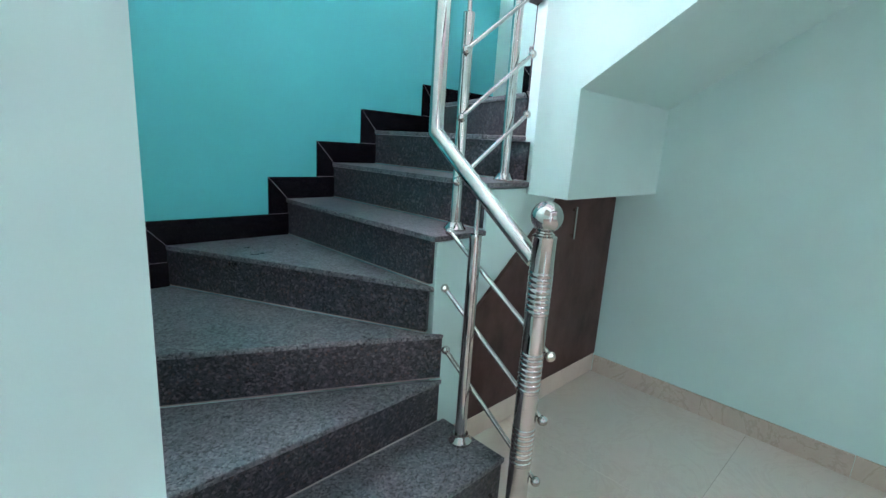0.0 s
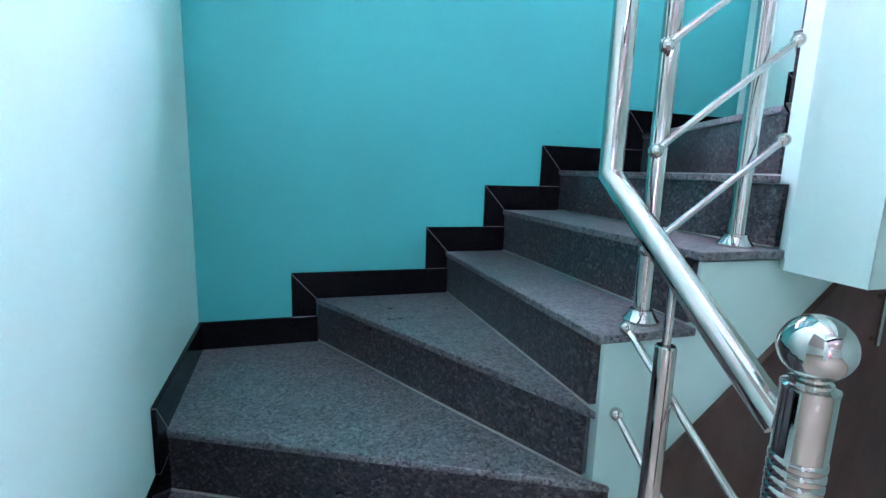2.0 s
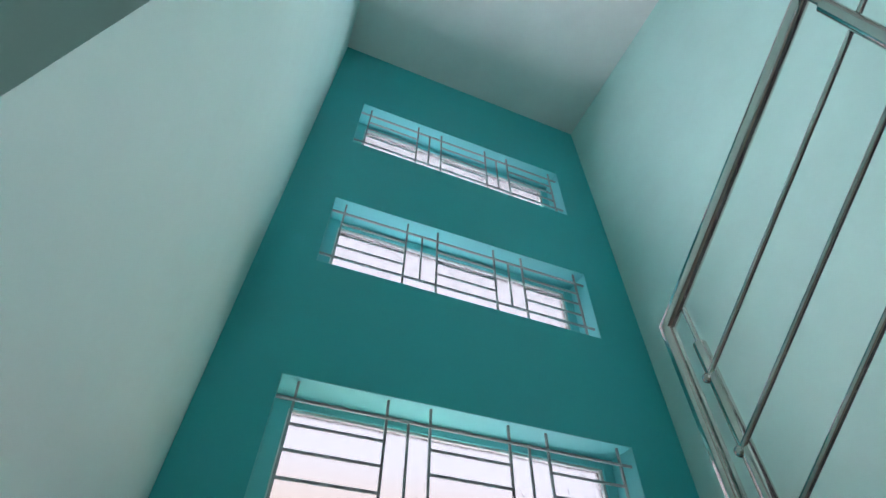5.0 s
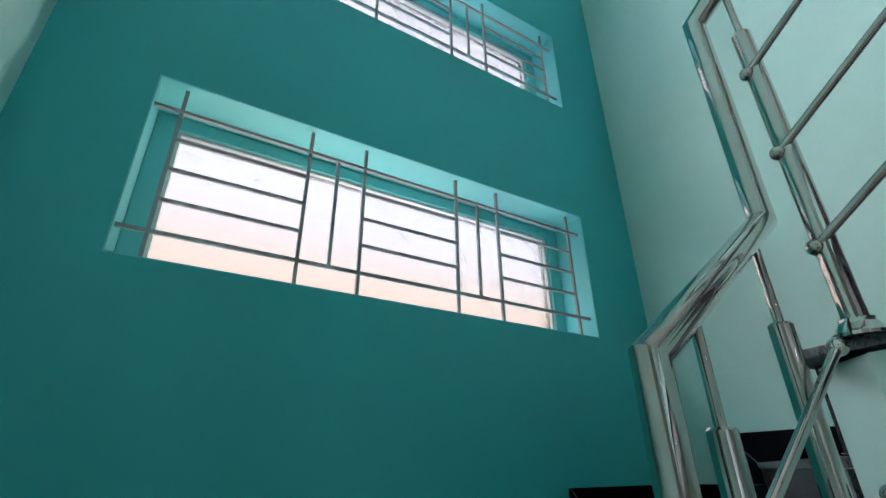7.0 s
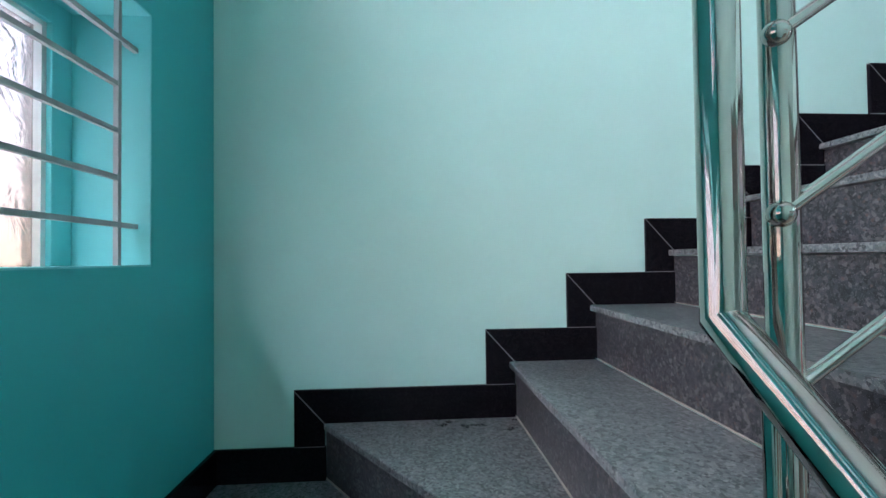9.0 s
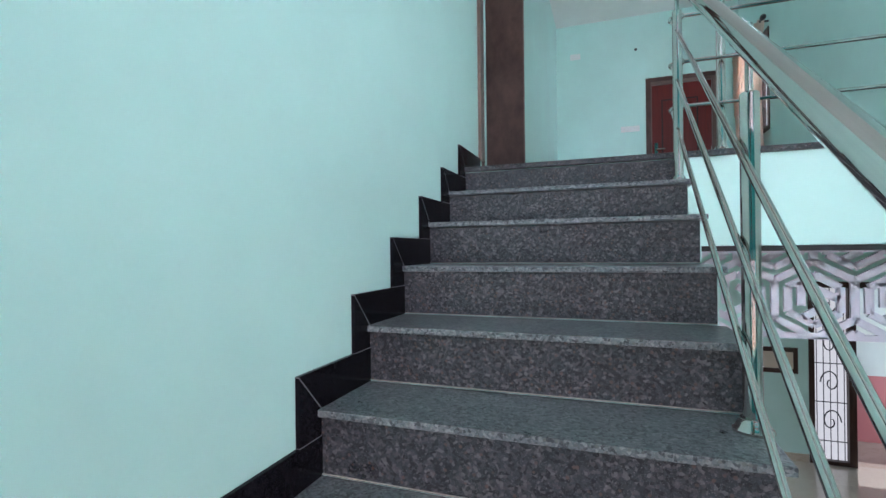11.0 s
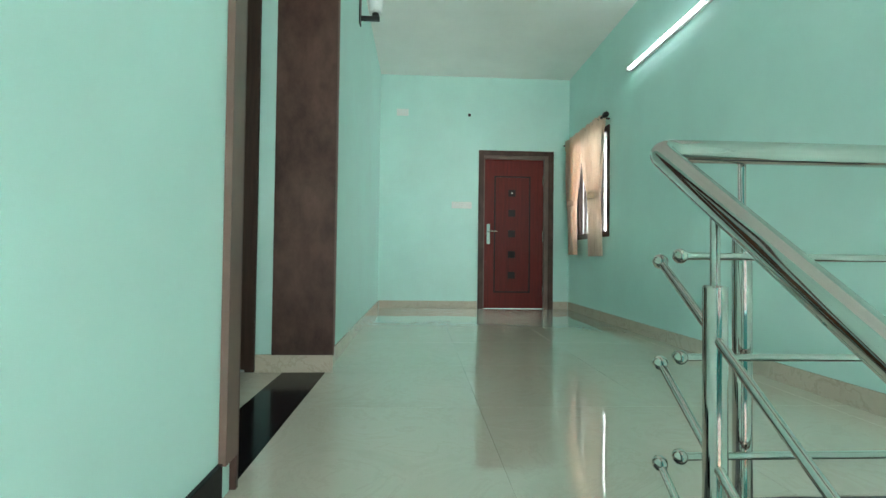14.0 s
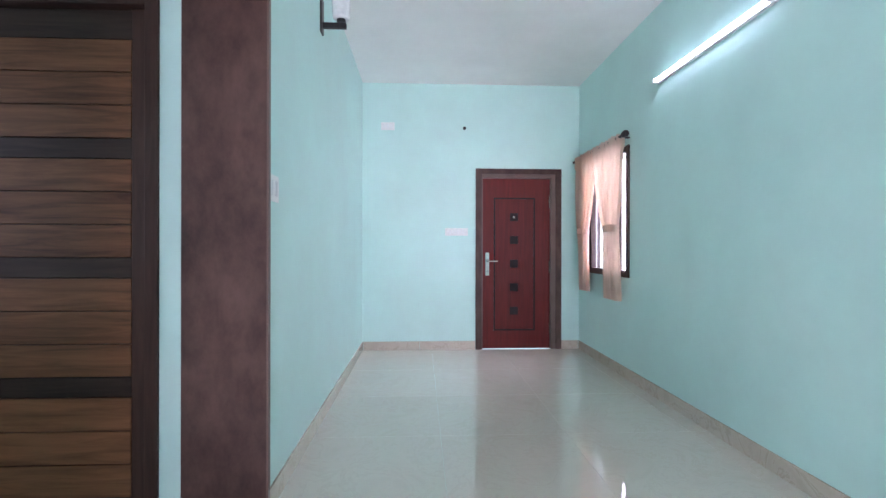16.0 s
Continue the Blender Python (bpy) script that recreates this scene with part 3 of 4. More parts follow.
box(bm, (1.896, YS - 0.018, 0.958), (1.906, YS - 0.036, 0.970))
part("handle", bm, M_STEELD, door, "slim steel pull handle", bevel=0.002)
for x0, x1 in ((1.12, 1.806), (1.81, XG - 0.002)):
    part("base_panel", bx((x0, YS - 0.002, 0.004), (x1, YS - 0.016, 0.107)), M_CREAM, store, "cream laminate base panel", bevel=0.0015)

# ---- steel railing ----
rail = thing("stair_railing", "polished stainless steel stair railing with thin rods and ball ends", "railing", (1.05, -1.5, 0))
hr = 0.026
RZ0, RZ1 = 2.684, 4.164      # foot and head of the last handrail
path = [(1.048, -1.47, 0.912), (1.05, YR, 1.266), (1.05, YR, 1.764), (xr_at(YR), YR, 2.096), (xr_at(YR), YR, RZ0), (xr_at(-3.275), -3.275, RZ1), (0.002, -3.275, RZ1)]
# the top corner is a swept elbow
_p, _c, _n = (Vector(q) for q in path[4:7])
_a, _b = _c + (_p - _c).normalized() * 0.045, _c + (_n - _c).normalized() * 0.045
path[5:6] = [tuple(_a * (1 - u) ** 2 + _c * 2 * u * (1 - u) + _b * u * u) for u in (0.0, 0.2, 0.4, 0.6, 0.8, 1.0)]
bm = bmesh.new()
pipe(bm, path, hr, 28)
part("handrail", bm, M_STEEL, rail, "thick polished steel handrail", smooth=True)


def baluster(x, y, z0, z1, rail_z):
    bm = bmesh.new()
    lathe(bm, (x, y, 0), [(z0, 0.043), (z0 + 0.006, 0.043), (z0 + 0.012, 0.037), (z0 + 0.022, 0.031), (z0 + 0.027, 0.0275), (z0 + 0.032, 0.0275)], 24)
    post = bmesh.new()
    lathe(post, (x, y, 0), [(z0 + 0.03, 0.0205), (z1 - 0.004, 0.0205), (z1, 0.0175)], 24)
    p = part("baluster", post, M_STEEL, rail, smooth=True)
    part("base_flange", bm, M_STEEL, p, smooth=True)
    rod = bmesh.new()
    lathe(rod, (x, y, 0), [(z1 - 0.01, 0.0085), (rail_z, 0.0085)], 12)
    part("connector_rod", rod, M_STEEL, p, smooth=True)


def rod(a, b, ends):
    bm = bmesh.new()
    pipe(bm, [a, b], 0.0085, 12)
    for e, on in zip((a, b), ends):
        if on:
            ball(bm, e, 0.0165)
    part("rod", bm, M_STEEL, rail, smooth=True)


G = 0.029            # rods run beside the balusters
s1 = (1.266 - 0.912) / (1.47 + YR)
z_at1 = lambda y: 0.912 + (y + 1.47) * s1
z_at2 = lambda x: 1.764 + (x - 1.05) * (2.096 - 1.764) / (xr_at(YR) - 1.05)
z_at3 = lambda y: RZ0 + (YR - y) * (RZ1 - RZ0) / (3.275 + YR)
baluster(1.048, -1.235, ZT[1], 0.947, z_at1(-1.235))
baluster(1.175, YR, ZT[5], 1.68, z_at2(1.175))
baluster(1.445, YR, ZT[6], 1.865, z_at2(1.445))
baluster(1.526, -1.10, ZT[10], 2.57, z_at3(-1.10))
baluster(xr_at(YMID) - 0.030, YMID, ZT[13], 3.160, z_at3(-1.985))
baluster(xr_at(-3.06), -3.06, ZT[17], 3.872, z_at3(-3.06))
for z0, ya in ((0.623, -1.084), (0.405, -1.079), (0.186, -1.103)):
    rod((1.05 + G, ya, z0 + 0.665 * (ya + 1.543)), (1.05 + G, -1.543, z0), (True, True))
for dz in (0.305, 0.53, 0.755):
    rod((1.145, YR - G + 0.004, z_at2(1.15) - dz + 0.02), (1.482, YR - G - 0.03, z_at2(1.50) - dz + 0.035), (True, True))
for dz, de in ((0.287, 0.234), (0.509, 0.457), (0.728, 0.674)):
    rod((xr_at(-1.09) - 0.004, -1.088, z_at3(-1.088) - dz), (xr_at(-3.25) + 0.004, -3.25, z_at3(-3.25) - de), (True, True))
for dz in (0.238, 0.460, 0.675):
    rod((1.434, -3.275 + G, RZ1 - dz), (0.002, -3.275 + G, RZ1 - dz), (True, False))
for x in (1.258, 0.115):
    baluster(x, -3.295, ZF, RZ1 - 0.13, RZ1)
# newel post
bm = bmesh.new()
rings = [(0.0, 0.055), (0.008, 0.055), (0.014, 0.046), (0.02, 0.0345)]
for c in (0.318, 0.570, 0.822):
    rings.append((c - 0.066, 0.0345))
    for k in range(8):
        zc = c - 0.0578 + k * 0.0165
        rings += [(zc - 0.0080, 0.0338), (zc - 0.0062, 0.0352), (zc - 0.0030, 0.0360), (zc, 0.0362), (zc + 0.0030, 0.0360), (zc + 0.0062, 0.0352), (zc + 0.0080, 0.0338)]
    rings.append((c + 0.066, 0.0345))
rings += [(0.985, 0.0345), (0.987, 0.0352), (0.991, 0.0352), (0.994, 0.0265), (0.999, 0.0265), (1.001, 0.0205), (1.008, 0.0205)]
lathe(bm, (1.042, -1.502, 0), rings, 32)
post = part("newel_post", bm, M_STEEL, rail, "thick steel newel post with ribbed bands", smooth=True)
bm = bmesh.new()
ball(bm, (1.042, -1.502, 1.046), 0.046, 32, 20)
part("ball_finial", bm, M_STEEL, post, "polished steel ball", smooth=True)

# ---- stair windows ----
def stair_window(name, z0, z1):
    win = thing(name, "wide frosted window behind a painted steel grille in a teal recess", "window", ((WX0 + WX1) / 2, 0, z0), kind="structure")
    fy = 0.185
    # recess lining
    for a, b in (((WX0, 0.001, z1 - 0.004), (WX1, T, z1 + 0.0)), ((WX0, 0.001, z0), (WX1, T, z0 + 0.004)),
                 ((WX0, 0.001, z0 + 0.004), (WX0 + 0.004, T, z1 - 0.004)), ((WX1 - 0.004, 0.001, z0 + 0.004), (WX1, T, z1 - 0.004))):
        part("reveal", bx(a, b), M_TEALJ, win, "light teal painted reveal")
    # frame
    fx0, fx1, fz0, fz1 = WX0 + 0.075, WX1 - 0.07, z0 + 0.004, z1 - 0.058
    for a, b in (((WX0 + 0.004, fy, z0 + 0.004), (fx0, T, z1 - 0.004)), ((fx1, fy, z0 + 0.004), (WX1 - 0.004, T, z1 - 0.004)), ((fx0, fy, fz1), (fx1, T, z1 - 0.004))):
        part("window_frame", bx(a, b), M_TEALJ, win, "light teal painted window surround", bevel=0.003)
    for a, b in (((fx0, fy + 0.012, fz0), (fx0 + 0.014, T, fz1)), ((fx1 - 0.014, fy + 0.012, fz0), (fx1, T, fz1)), ((fx0 + 0.014, fy + 0.012, fz1 - 0.012), (fx1 - 0.014, T, fz1))):
        part("sash", bx(a, b), M_WHITE, win, "thin white sash edge")
    pane = part("pane", bx((fx0 + 0.01, fy + 0.03, z0 + 0.004), (fx1 - 0.01, fy + 0.036, fz1)), M_PANE, win, "wavy frosted glass pane")
    pane.visible_shadow = False
    # grille
    g = part("grille", bmesh.new(), M_BAR, win, "grey painted square bar grille")
    bmg = bmesh.new()
    w = 0.0058
    gy = 0.038
    hgt = z1 - z0
    zt, zb = z1 - 0.092, z0 + 0.098
    xs = [0.388, 0.811, 1.025, 1.442, 1.659, 2.095]
    for x in xs:
        box(bmg, (x - w, gy - w, z0 + 0.003), (x + w, gy + w, z1 - 0.003))
    for zz in (zt, zb):
        box(bmg, (WX0 + 0.003, gy - w - 0.002, zz - w), (WX1 - 0.003, gy + w - 0.002, zz + w))
    for a, b in ((0, 1), (2, 3), (4, 5)):
        for k in (1, 2, 3):
            zz = zb + (zt - zb) * k / 4
            box(bmg, (xs[a], gy - w + 0.001, zz - w), (xs[b], gy + w - 0.001, zz + w))
    for a, b in ((1, 2), (3, 4)):
        x = (xs[a] + xs[b]) / 2
        box(bmg, (x - w, gy - w + 0.001, zb), (x + w, gy + w - 0.001, zt))
    bmesh.ops.recalc_face_normals(bmg, faces=bmg.faces)
    bmg.to_mesh(g.data)
    bmg.free()
    out = part("backdrop", bx((WX0 - 0.05, T + 0.03, z0 - 0.05), (WX1 + 0.05, T + 0.04, z1 + 0.05)), M_OUT, None)
    tagged(out, "bright daylight outside the window", "backdrop", kind="structure")


for i, (z0, z1) in enumerate(WINS):
    stair_window("window_%d" % (i + 1), z0, z1)

# ---- upper hall ----
border = thing("landing_border", "dark speckled granite border along the landing edge", "floor border", kind="structure")
for x0, x1 in ((0.001, 1.458), (1.461, W - 0.001)):
    part("slab", bx((x0, YEDGE + 0.012, ZF - 0.026), (x1, -3.52, ZF)), M_GRAN, border, bevel=0.004)
thr = block("threshold", (W + 0.001, OY0, ZF - 0.03), (W + T - 0.001, OY1, ZF + 0.0005), M_BLACK, "polished black granite threshold in the wall opening", "threshold")

# passage behind the opening
block("wall_passage_north", (W + T, OY1 + 0.05, ZF - 0.1), (4.6, OY1 + 0.25, ZC), M_MINT, "pale mint painted wall")
# unseen opening and glowing panel, added to brighten the passage and its door
blocks("wall_passage_east", [((4.5, OY0 - 0.2, ZF - 0.1), (4.7, -4.75, ZC)), ((4.5, -3.75, ZF - 0.1), (4.7, OY1 + 0.25, ZC)), ((4.5, -4.75, ZF - 0.1), (4.7, -3.75, ZF + 0.9)), ((4.5, -4.75, ZF + 2.1), (4.7, -3.75, ZC))], M_MINT, "pale mint painted wall with an unseen opening added for light")
tagged(part("backdrop", bx((4.73, -4.8, ZF + 0.85), (4.74, -3.7, ZF + 2.15)), M_OUTP, None), "unseen glowing panel added to light the passage", "backdrop", kind="structure")
PX0, PX1 = 2.926, 3.781
blocks("wall_passage_south", [((W + T, OY0 - 0.2, ZF - 0.1), (PX0, OY0, ZC)), ((PX1, OY0 - 0.2, ZF - 0.1), (4.6, OY0, ZC)), ((PX0, OY0 - 0.2, 5.48), (PX1, OY0, ZC))], M_MINT, "pale mint painted wall")
block("ceiling_passage", (W + T, OY0, OZ + 0.35), (4.6, OY1 + 0.06, OZ + 0.5), M_CEIL, "plain white ceiling", "ceiling")
block("passage_slab", (W + T, OY0 - 0.2, ZF - 0.2), (4.6, OY1 + 0.06, ZF - 0.02), M_GROUT, "screed under passage tiles", "floor slab")

lin = thing("opening_lining", "brown laminate lining round the wall opening", "lining", (2.6, OY1, ZF), kind="structure")
part("side_panel", bx((2.487, OY0 + 0.001, ZF + 0.10), (2.83, OY0 + 0.02, OZ)), M_BROWN, lin, "brown mottled laminate panel", bevel=0.002)
part("edge_strip", bx((2.479, OY0 - 0.006, ZF + 0.10), (2.4865, OY0 + 0.022, OZ)), M_BROWNE, lin)
part("top_panel", bx((2.487, OY0 + 0.021, OZ - 0.018), (2.83, OY1 - 0.0, OZ - 0.001)), M_BROWN, lin, bevel=0.002)
part("side_panel", bx((2.512, OY1 - 0.019, ZF + 0.0), (2.83, OY1 - 0.001, OZ - 0.02)), M_BROWN, lin, bevel=0.002)
part("front_trim", bx((W - 0.022, OY1 + 0.0, ZF + 0.10), (W - 0.001, OY1 + 0.08, OZ + 0.05)), M_BROWNE, lin, "brown laminate trim strip", bevel=0.002)

# plank door in the passage
pd = thing("plank_door", "dark brown door of horizontal wooden planks in a dark frame", "door", ((PX0 + PX1) / 2, OY0, ZF))
for a, b in (((PX0 + 0.002, OY0 - 0.10, ZF), (PX0 + 0.055, OY0 + 0.012, 5.478)), ((PX1 - 0.055, OY0 - 0.10, ZF), (PX1 - 0.002, OY0 + 0.012, 5.478)), ((PX0 + 0.055, OY0 - 0.10, 5.42), (PX1 - 0.055, OY0 + 0.012, 5.478))):
    part("door_frame", bx(a, b), M_FRAME, pd, "dark brown wooden frame", bevel=0.003)
leaf = part("leaf", bx((PX0 + 0.057, OY0 - 0.06, ZF + 0.006), (PX1 - 0.057, OY0 - 0.035, 5.417)), M_FRAME, pd, "dark stained door leaf", bevel=0.003)
for x0, x1 in ((PX0 + 0.058, PX0 + 0.122), (PX1 - 0.122, PX1 - 0.058)):
    part("stile", bx((x0, OY0 - 0.035, ZF + 0.008), (x1, OY0 - 0.02, 5.415)), M_FRAME, leaf, bevel=0.002)
z = ZF + 0.008
bands = [(0.134, 2)] + [(0.1375, 1)] * 3 + ([(0.085, 2)] + [(0.136, 1)] * 3) * 3
bands.append((5.414 - z - sum(q for q, _ in bands), 2))
for hgt, tone in bands:
    part("plank", bx((PX0 + 0.124, OY0 - 0.0355, z), (PX1 - 0.124, OY0 - (0.0245 if tone == 2 else 0.0185), z + hgt - 0.0045)), M_PLANKD if tone == 2 else M_PLANK, leaf, bevel=0.0025)
    z += hgt
for zz in (3.617, 4.102, 4.577, 5.053):
    part("inlay", bx((3.570, OY0 - 0.019, zz - 0.032), (3.632, OY0 - 0.0145, zz + 0.032)), M_INLAY, leaf, "small square brushed metal inlay", bevel=0.002)
part("lock_plate", bx((3.676, OY0 - 0.0205, 4.24), (3.708, OY0 - 0.016, 4.44)), M_STEELD, leaf, "slim steel lock plate", bevel=0.002)
bm = bmesh.new()
pipe(bm, [(3.692, OY0 - 0.018, 4.36), (3.692, OY0 + 0.030, 4.36), (3.655, OY0 + 0.030, 4.36)], 0.008, 12)
part("lever", bm, M_STEEL, leaf, "steel lever handle", smooth=True)

# red door in the end wall
rd = thing("red_door", "closed red-stained wooden door with five dark square insets", "door", ((DX0 + DX1) / 2, YE, ZF))
for a, b in (((1.152, YE - 0.03, ZF + 0.0), (1.222, YE + 0.014, 5.362)), ((0.214, YE - 0.03, ZF), (0.284, YE + 0.014, 5.362)), ((0.284, YE - 0.03, 5.30), (1.152, YE + 0.014, 5.362))):
    part("architrave", bx(a, b), M_BROWN, rd, "grey-brown laminate architrave", bevel=0.003)
for a, b in (((1.138, YE - 0.14, ZF), (1.152, YE + 0.004, 5.30)), ((0.284, YE - 0.14, ZF), (0.338, YE + 0.004, 5.30)), ((0.338, YE - 0.14, 5.255), (1.138, YE + 0.004, 5.30))):
    part("door_frame", bx(a, b), M_BROWNE, rd, "light brown door jamb", bevel=0.002)
leaf = part("leaf", bx((0.340, YE - 0.075, ZF + 0.003), (1.136, YE - 0.035, 5.253)), M_RED, rd, "glossy red-brown door leaf", bevel=0.002)
px0, px1, pz0, pz1 = 0.515, 1.005, 3.47, 5.03
for a, b in (((px0, YE - 0.036, pz0), (px1, YE - 0.0325, pz0 + 0.018)), ((px0, YE - 0.036, pz1 - 0.018), (px1, YE - 0.0325, pz1)),
             ((px0, YE - 0.036, pz0 + 0.018), (px0 + 0.018, YE - 0.0325, pz1 - 0.018)), ((px1 - 0.018, YE - 0.036, pz0 + 0.018), (px1, YE - 0.0325, pz1 - 0.018))):
    part("moulding", bx(a, b), M_REDD, leaf, "dark routed moulding line")
part("panel", bx((px0 + 0.02, YE - 0.036, pz0 + 0.02), (px1 - 0.02, YE - 0.031, pz1 - 0.02)), M_RED, leaf, bevel=0.002)
for zz in (4.801, 4.532, 4.256, 3.979, 3.703):
    part("square_inset", bx((0.718, YE - 0.033, zz - 0.046), (0.814, YE - 0.0285, zz + 0.046)), M_REDD, leaf, "dark square inset", bevel=0.003)
bm = bmesh.new()
lathe(bm, (0.768, YE - 0.028, 4.80), [(0.0, 0.013), (0.006, 0.013), (0.009, 0.008)], 16, "y")
part("peephole", bm, M_STEEL, leaf, "small steel peephole", smooth=True)
hd = part("handle_plate", bx((1.058, YE - 0.034, 4.115), (1.104, YE - 0.024, 4.385)), M_STEEL, leaf, "steel handle plate", bevel=0.003)
bm = bmesh.new()
pipe(bm, [(1.080, YE - 0.026, 4.285), (1.080, YE + 0.025, 4.285), (0.965, YE + 0.025, 4.285)], 0.009, 12)
part("lever", bm, M_STEEL, hd, "steel lever", smooth=True)
for zz in (4.98, 4.22, 3.50):
    bm = bmesh.new()
    lathe(bm, (0.343, YE - 0.03, 0), [(zz - 0.065, 0.008), (zz + 0.065, 0.008)], 10)
    part("hinge", bm, M_STEEL, rd, "steel hinge", smooth=True)


def plate(name, label, at, size, normal, toggles):
    """A switch plate on a wall: at is its middle on the wall's face; normal 'e' (faces west), 'w' (faces east), 's' (faces north)."""
    x, y, z = at
    w, hgt = size
    th = thing(name, label, "switch", at)
    def bb(u0, u1, z0, z1, d0, d1):
        if normal == "s":
            return bx((x + u0, y + d0, z + z0), (x + u1, y + d1, z + z1))
        s = -1 if normal == "e" else 1
        return bx((x + s * d0, y + u0, z + z0), (x + s * d1, y + u1, z + z1))
    part("cover", bb(-w / 2, w / 2, -hgt / 2, hgt / 2, 0.0005, 0.010), M_WHITE, th, bevel=0.003)
    m = len(toggles)
    step = (w - 0.03) / m
    for i, tw in enumerate(toggles):
        u = -w / 2 + 0.015 + step * (i + 0.5)
        part("rocker", bb(u - tw / 2, u + tw / 2, -hgt * 0.28, hgt * 0.28, 0.0098, 0.0145), M_OPAL, th, bevel=0.002)
    return th


plate("switch_board", "long white switch board on the mint end wall", (1.445, YE, 4.625), (0.265, 0.088), "s", [0.02] * 8)
plate("socket_plate", "small white socket plate high on the mint wall", (2.24, YE, 5.84), (0.155, 0.09), "s", [0.03] * 3)
plate("light_switch", "white switch plate with two rockers on the mint wall", (W, -5.14, 4.70), (0.16, 0.12), "e", [0.03] * 2)
plate("light_switch", "white switch plate with a wide rocker by the stair foot", (xw_at(-1.36), -1.36, 1.345), (0.15, 0.175), "w", [0.05] * 2)
bm = bmesh.new()
lathe(bm, (1.354, YE, 5.829), [(0.0, 0.02), (0.004, 0.02), (0.006, 0.014)], 16, "y")
tagged(part("blanking_disc", bm, M_BLK, None, smooth=True), "small black round blanking disc on the mint end wall", "blanking disc")

# wall lamp
lamp = thing("wall_lamp", "black bracket wall lamp with a white glass shade, unlit", "wall lamp", (W, -6.18, 5.975))
part("back_plate", bx((W - 0.012, -6.22, 5.875), (W - 0.0005, -6.14, 6.105)), M_BLK, lamp, bevel=0.003)
part("arm", bx((W - 0.17, -6.195, 5.910), (W - 0.012, -6.165, 5.945)), M_BLK, lamp, bevel=0.003)
bm = bmesh.new()
lathe(bm, (W - 0.135, -6.18, 0), [(5.945, 0.03), (5.970, 0.03), (5.973, 0.024)], 20)
part("cup", bm, M_BLK, lamp, smooth=True)
bm = bmesh.new()
lathe(bm, (W - 0.135, -6.18, 0), [(5.971, 0.045), (5.980, 0.056), (6.095, 0.062), (6.120, 0.058), (6.125, 0.045)], 24)
part("shade", bm, M_OPAL, lamp, "white opal glass shade", smooth=True)

# tube light
tube = thing("tube_light", "lit white tube light on the mint wall", "tube light", (0.03, -5.98, 5.740))
part("batten", bx((0.0005, -6.57, 5.715), (0.028, -5.34, 5.760)), M_WHITE, tube, bevel=0.003)
bm = bmesh.new()
lathe(bm, (0.042, 0, 5.737), [(-6.55, 0.011), (-5.36, 0.011)], 16, "y")
part("tube", bm, M_TUBE, tube, "glowing tube", smooth=True)
for y in (-6.56, -5.35):
    part("end_cap", bx((0.026, y - 0.012, 5.720), (0.058, y + 0.012, 5.754)), M_WHITE, tube, bevel=0.003)

# hall window, curtains
hw = thing("window_4", "dark framed window half hidden by curtains", "window", (0, (HWY0 + HWY1) / 2, HWZ0), kind="structure")
for a, b in (((-0.09, HWY0, HWZ0), (0.014, HWY0 + 0.06, HWZ1)), ((-0.09, HWY1 - 0.06, HWZ0), (0.014, HWY1, HWZ1)), ((-0.09, HWY0 + 0.06, HWZ0), (0.014, HWY1 - 0.06, HWZ0 + 0.06)), ((-0.09, HWY0 + 0.06, HWZ1 - 0.06), (0.014, HWY1 - 0.06, HWZ1))):
    part("window_frame", bx(a, b), M_FRAME, hw, "dark brown wooden frame", bevel=0.003)
for y in (-7.72, -7.41):
    part("mullion", bx((-0.08, y - 0.02, HWZ0 + 0.06), (-0.01, y + 0.02, HWZ1 - 0.06)), M_FRAME, hw, bevel=0.003)
for i in range(7):
    bm = bmesh.new()
    y = HWY0 + 0.1 + i * 0.128
    lathe(bm, (-0.03, y, 0), [(HWZ0 + 0.06, 0.006), (HWZ1 - 0.06, 0.006)], 8)
    part("bar", bm, M_WHITE, hw, "white painted steel bar", smooth=True)
pn = part("pane", bx((-0.062, HWY0 + 0.06, HWZ0 + 0.06), (-0.057, HWY1 - 0.06, HWZ1 - 0.06)), M_CLEAR, hw, "clear glass pane")
pn.visible_shadow = False
tagged(part("backdrop", bx((-T - 0.04, HWY0 - 0.05, HWZ0 - 0.05), (-T - 0.03, HWY1 + 0.05, HWZ1 + 0.05)), M_OUTH, None), "bright daylight outside the window", "backdrop", kind="structure")

crod = thing("curtain_rod", "black curtain rod with round ends above the window", "curtain rod", (0.085, -7.6, 5.43))
bm = bmesh.new()
pipe(bm, [(0.085, -8.36, 5.43), (0.085, -7.03, 5.43)], 0.012, 14)
part("pole", bm, M_BLK, crod, smooth=True)
bm = bmesh.new()
lathe(bm, (0.085, -7.03, 5.43), [(0.0, 0.014), (0.01, 0.026), (0.045, 0.032), (0.07, 0.026), (0.08, 0.012)], 16, "y")
part("finial", bm, M_BLK, crod, smooth=True)
for y in (-8.30, -7.09):
    part("bracket", bx((0.0005, y - 0.012, 5.415), (0.085, y + 0.012, 5.428)), M_BLK, crod)


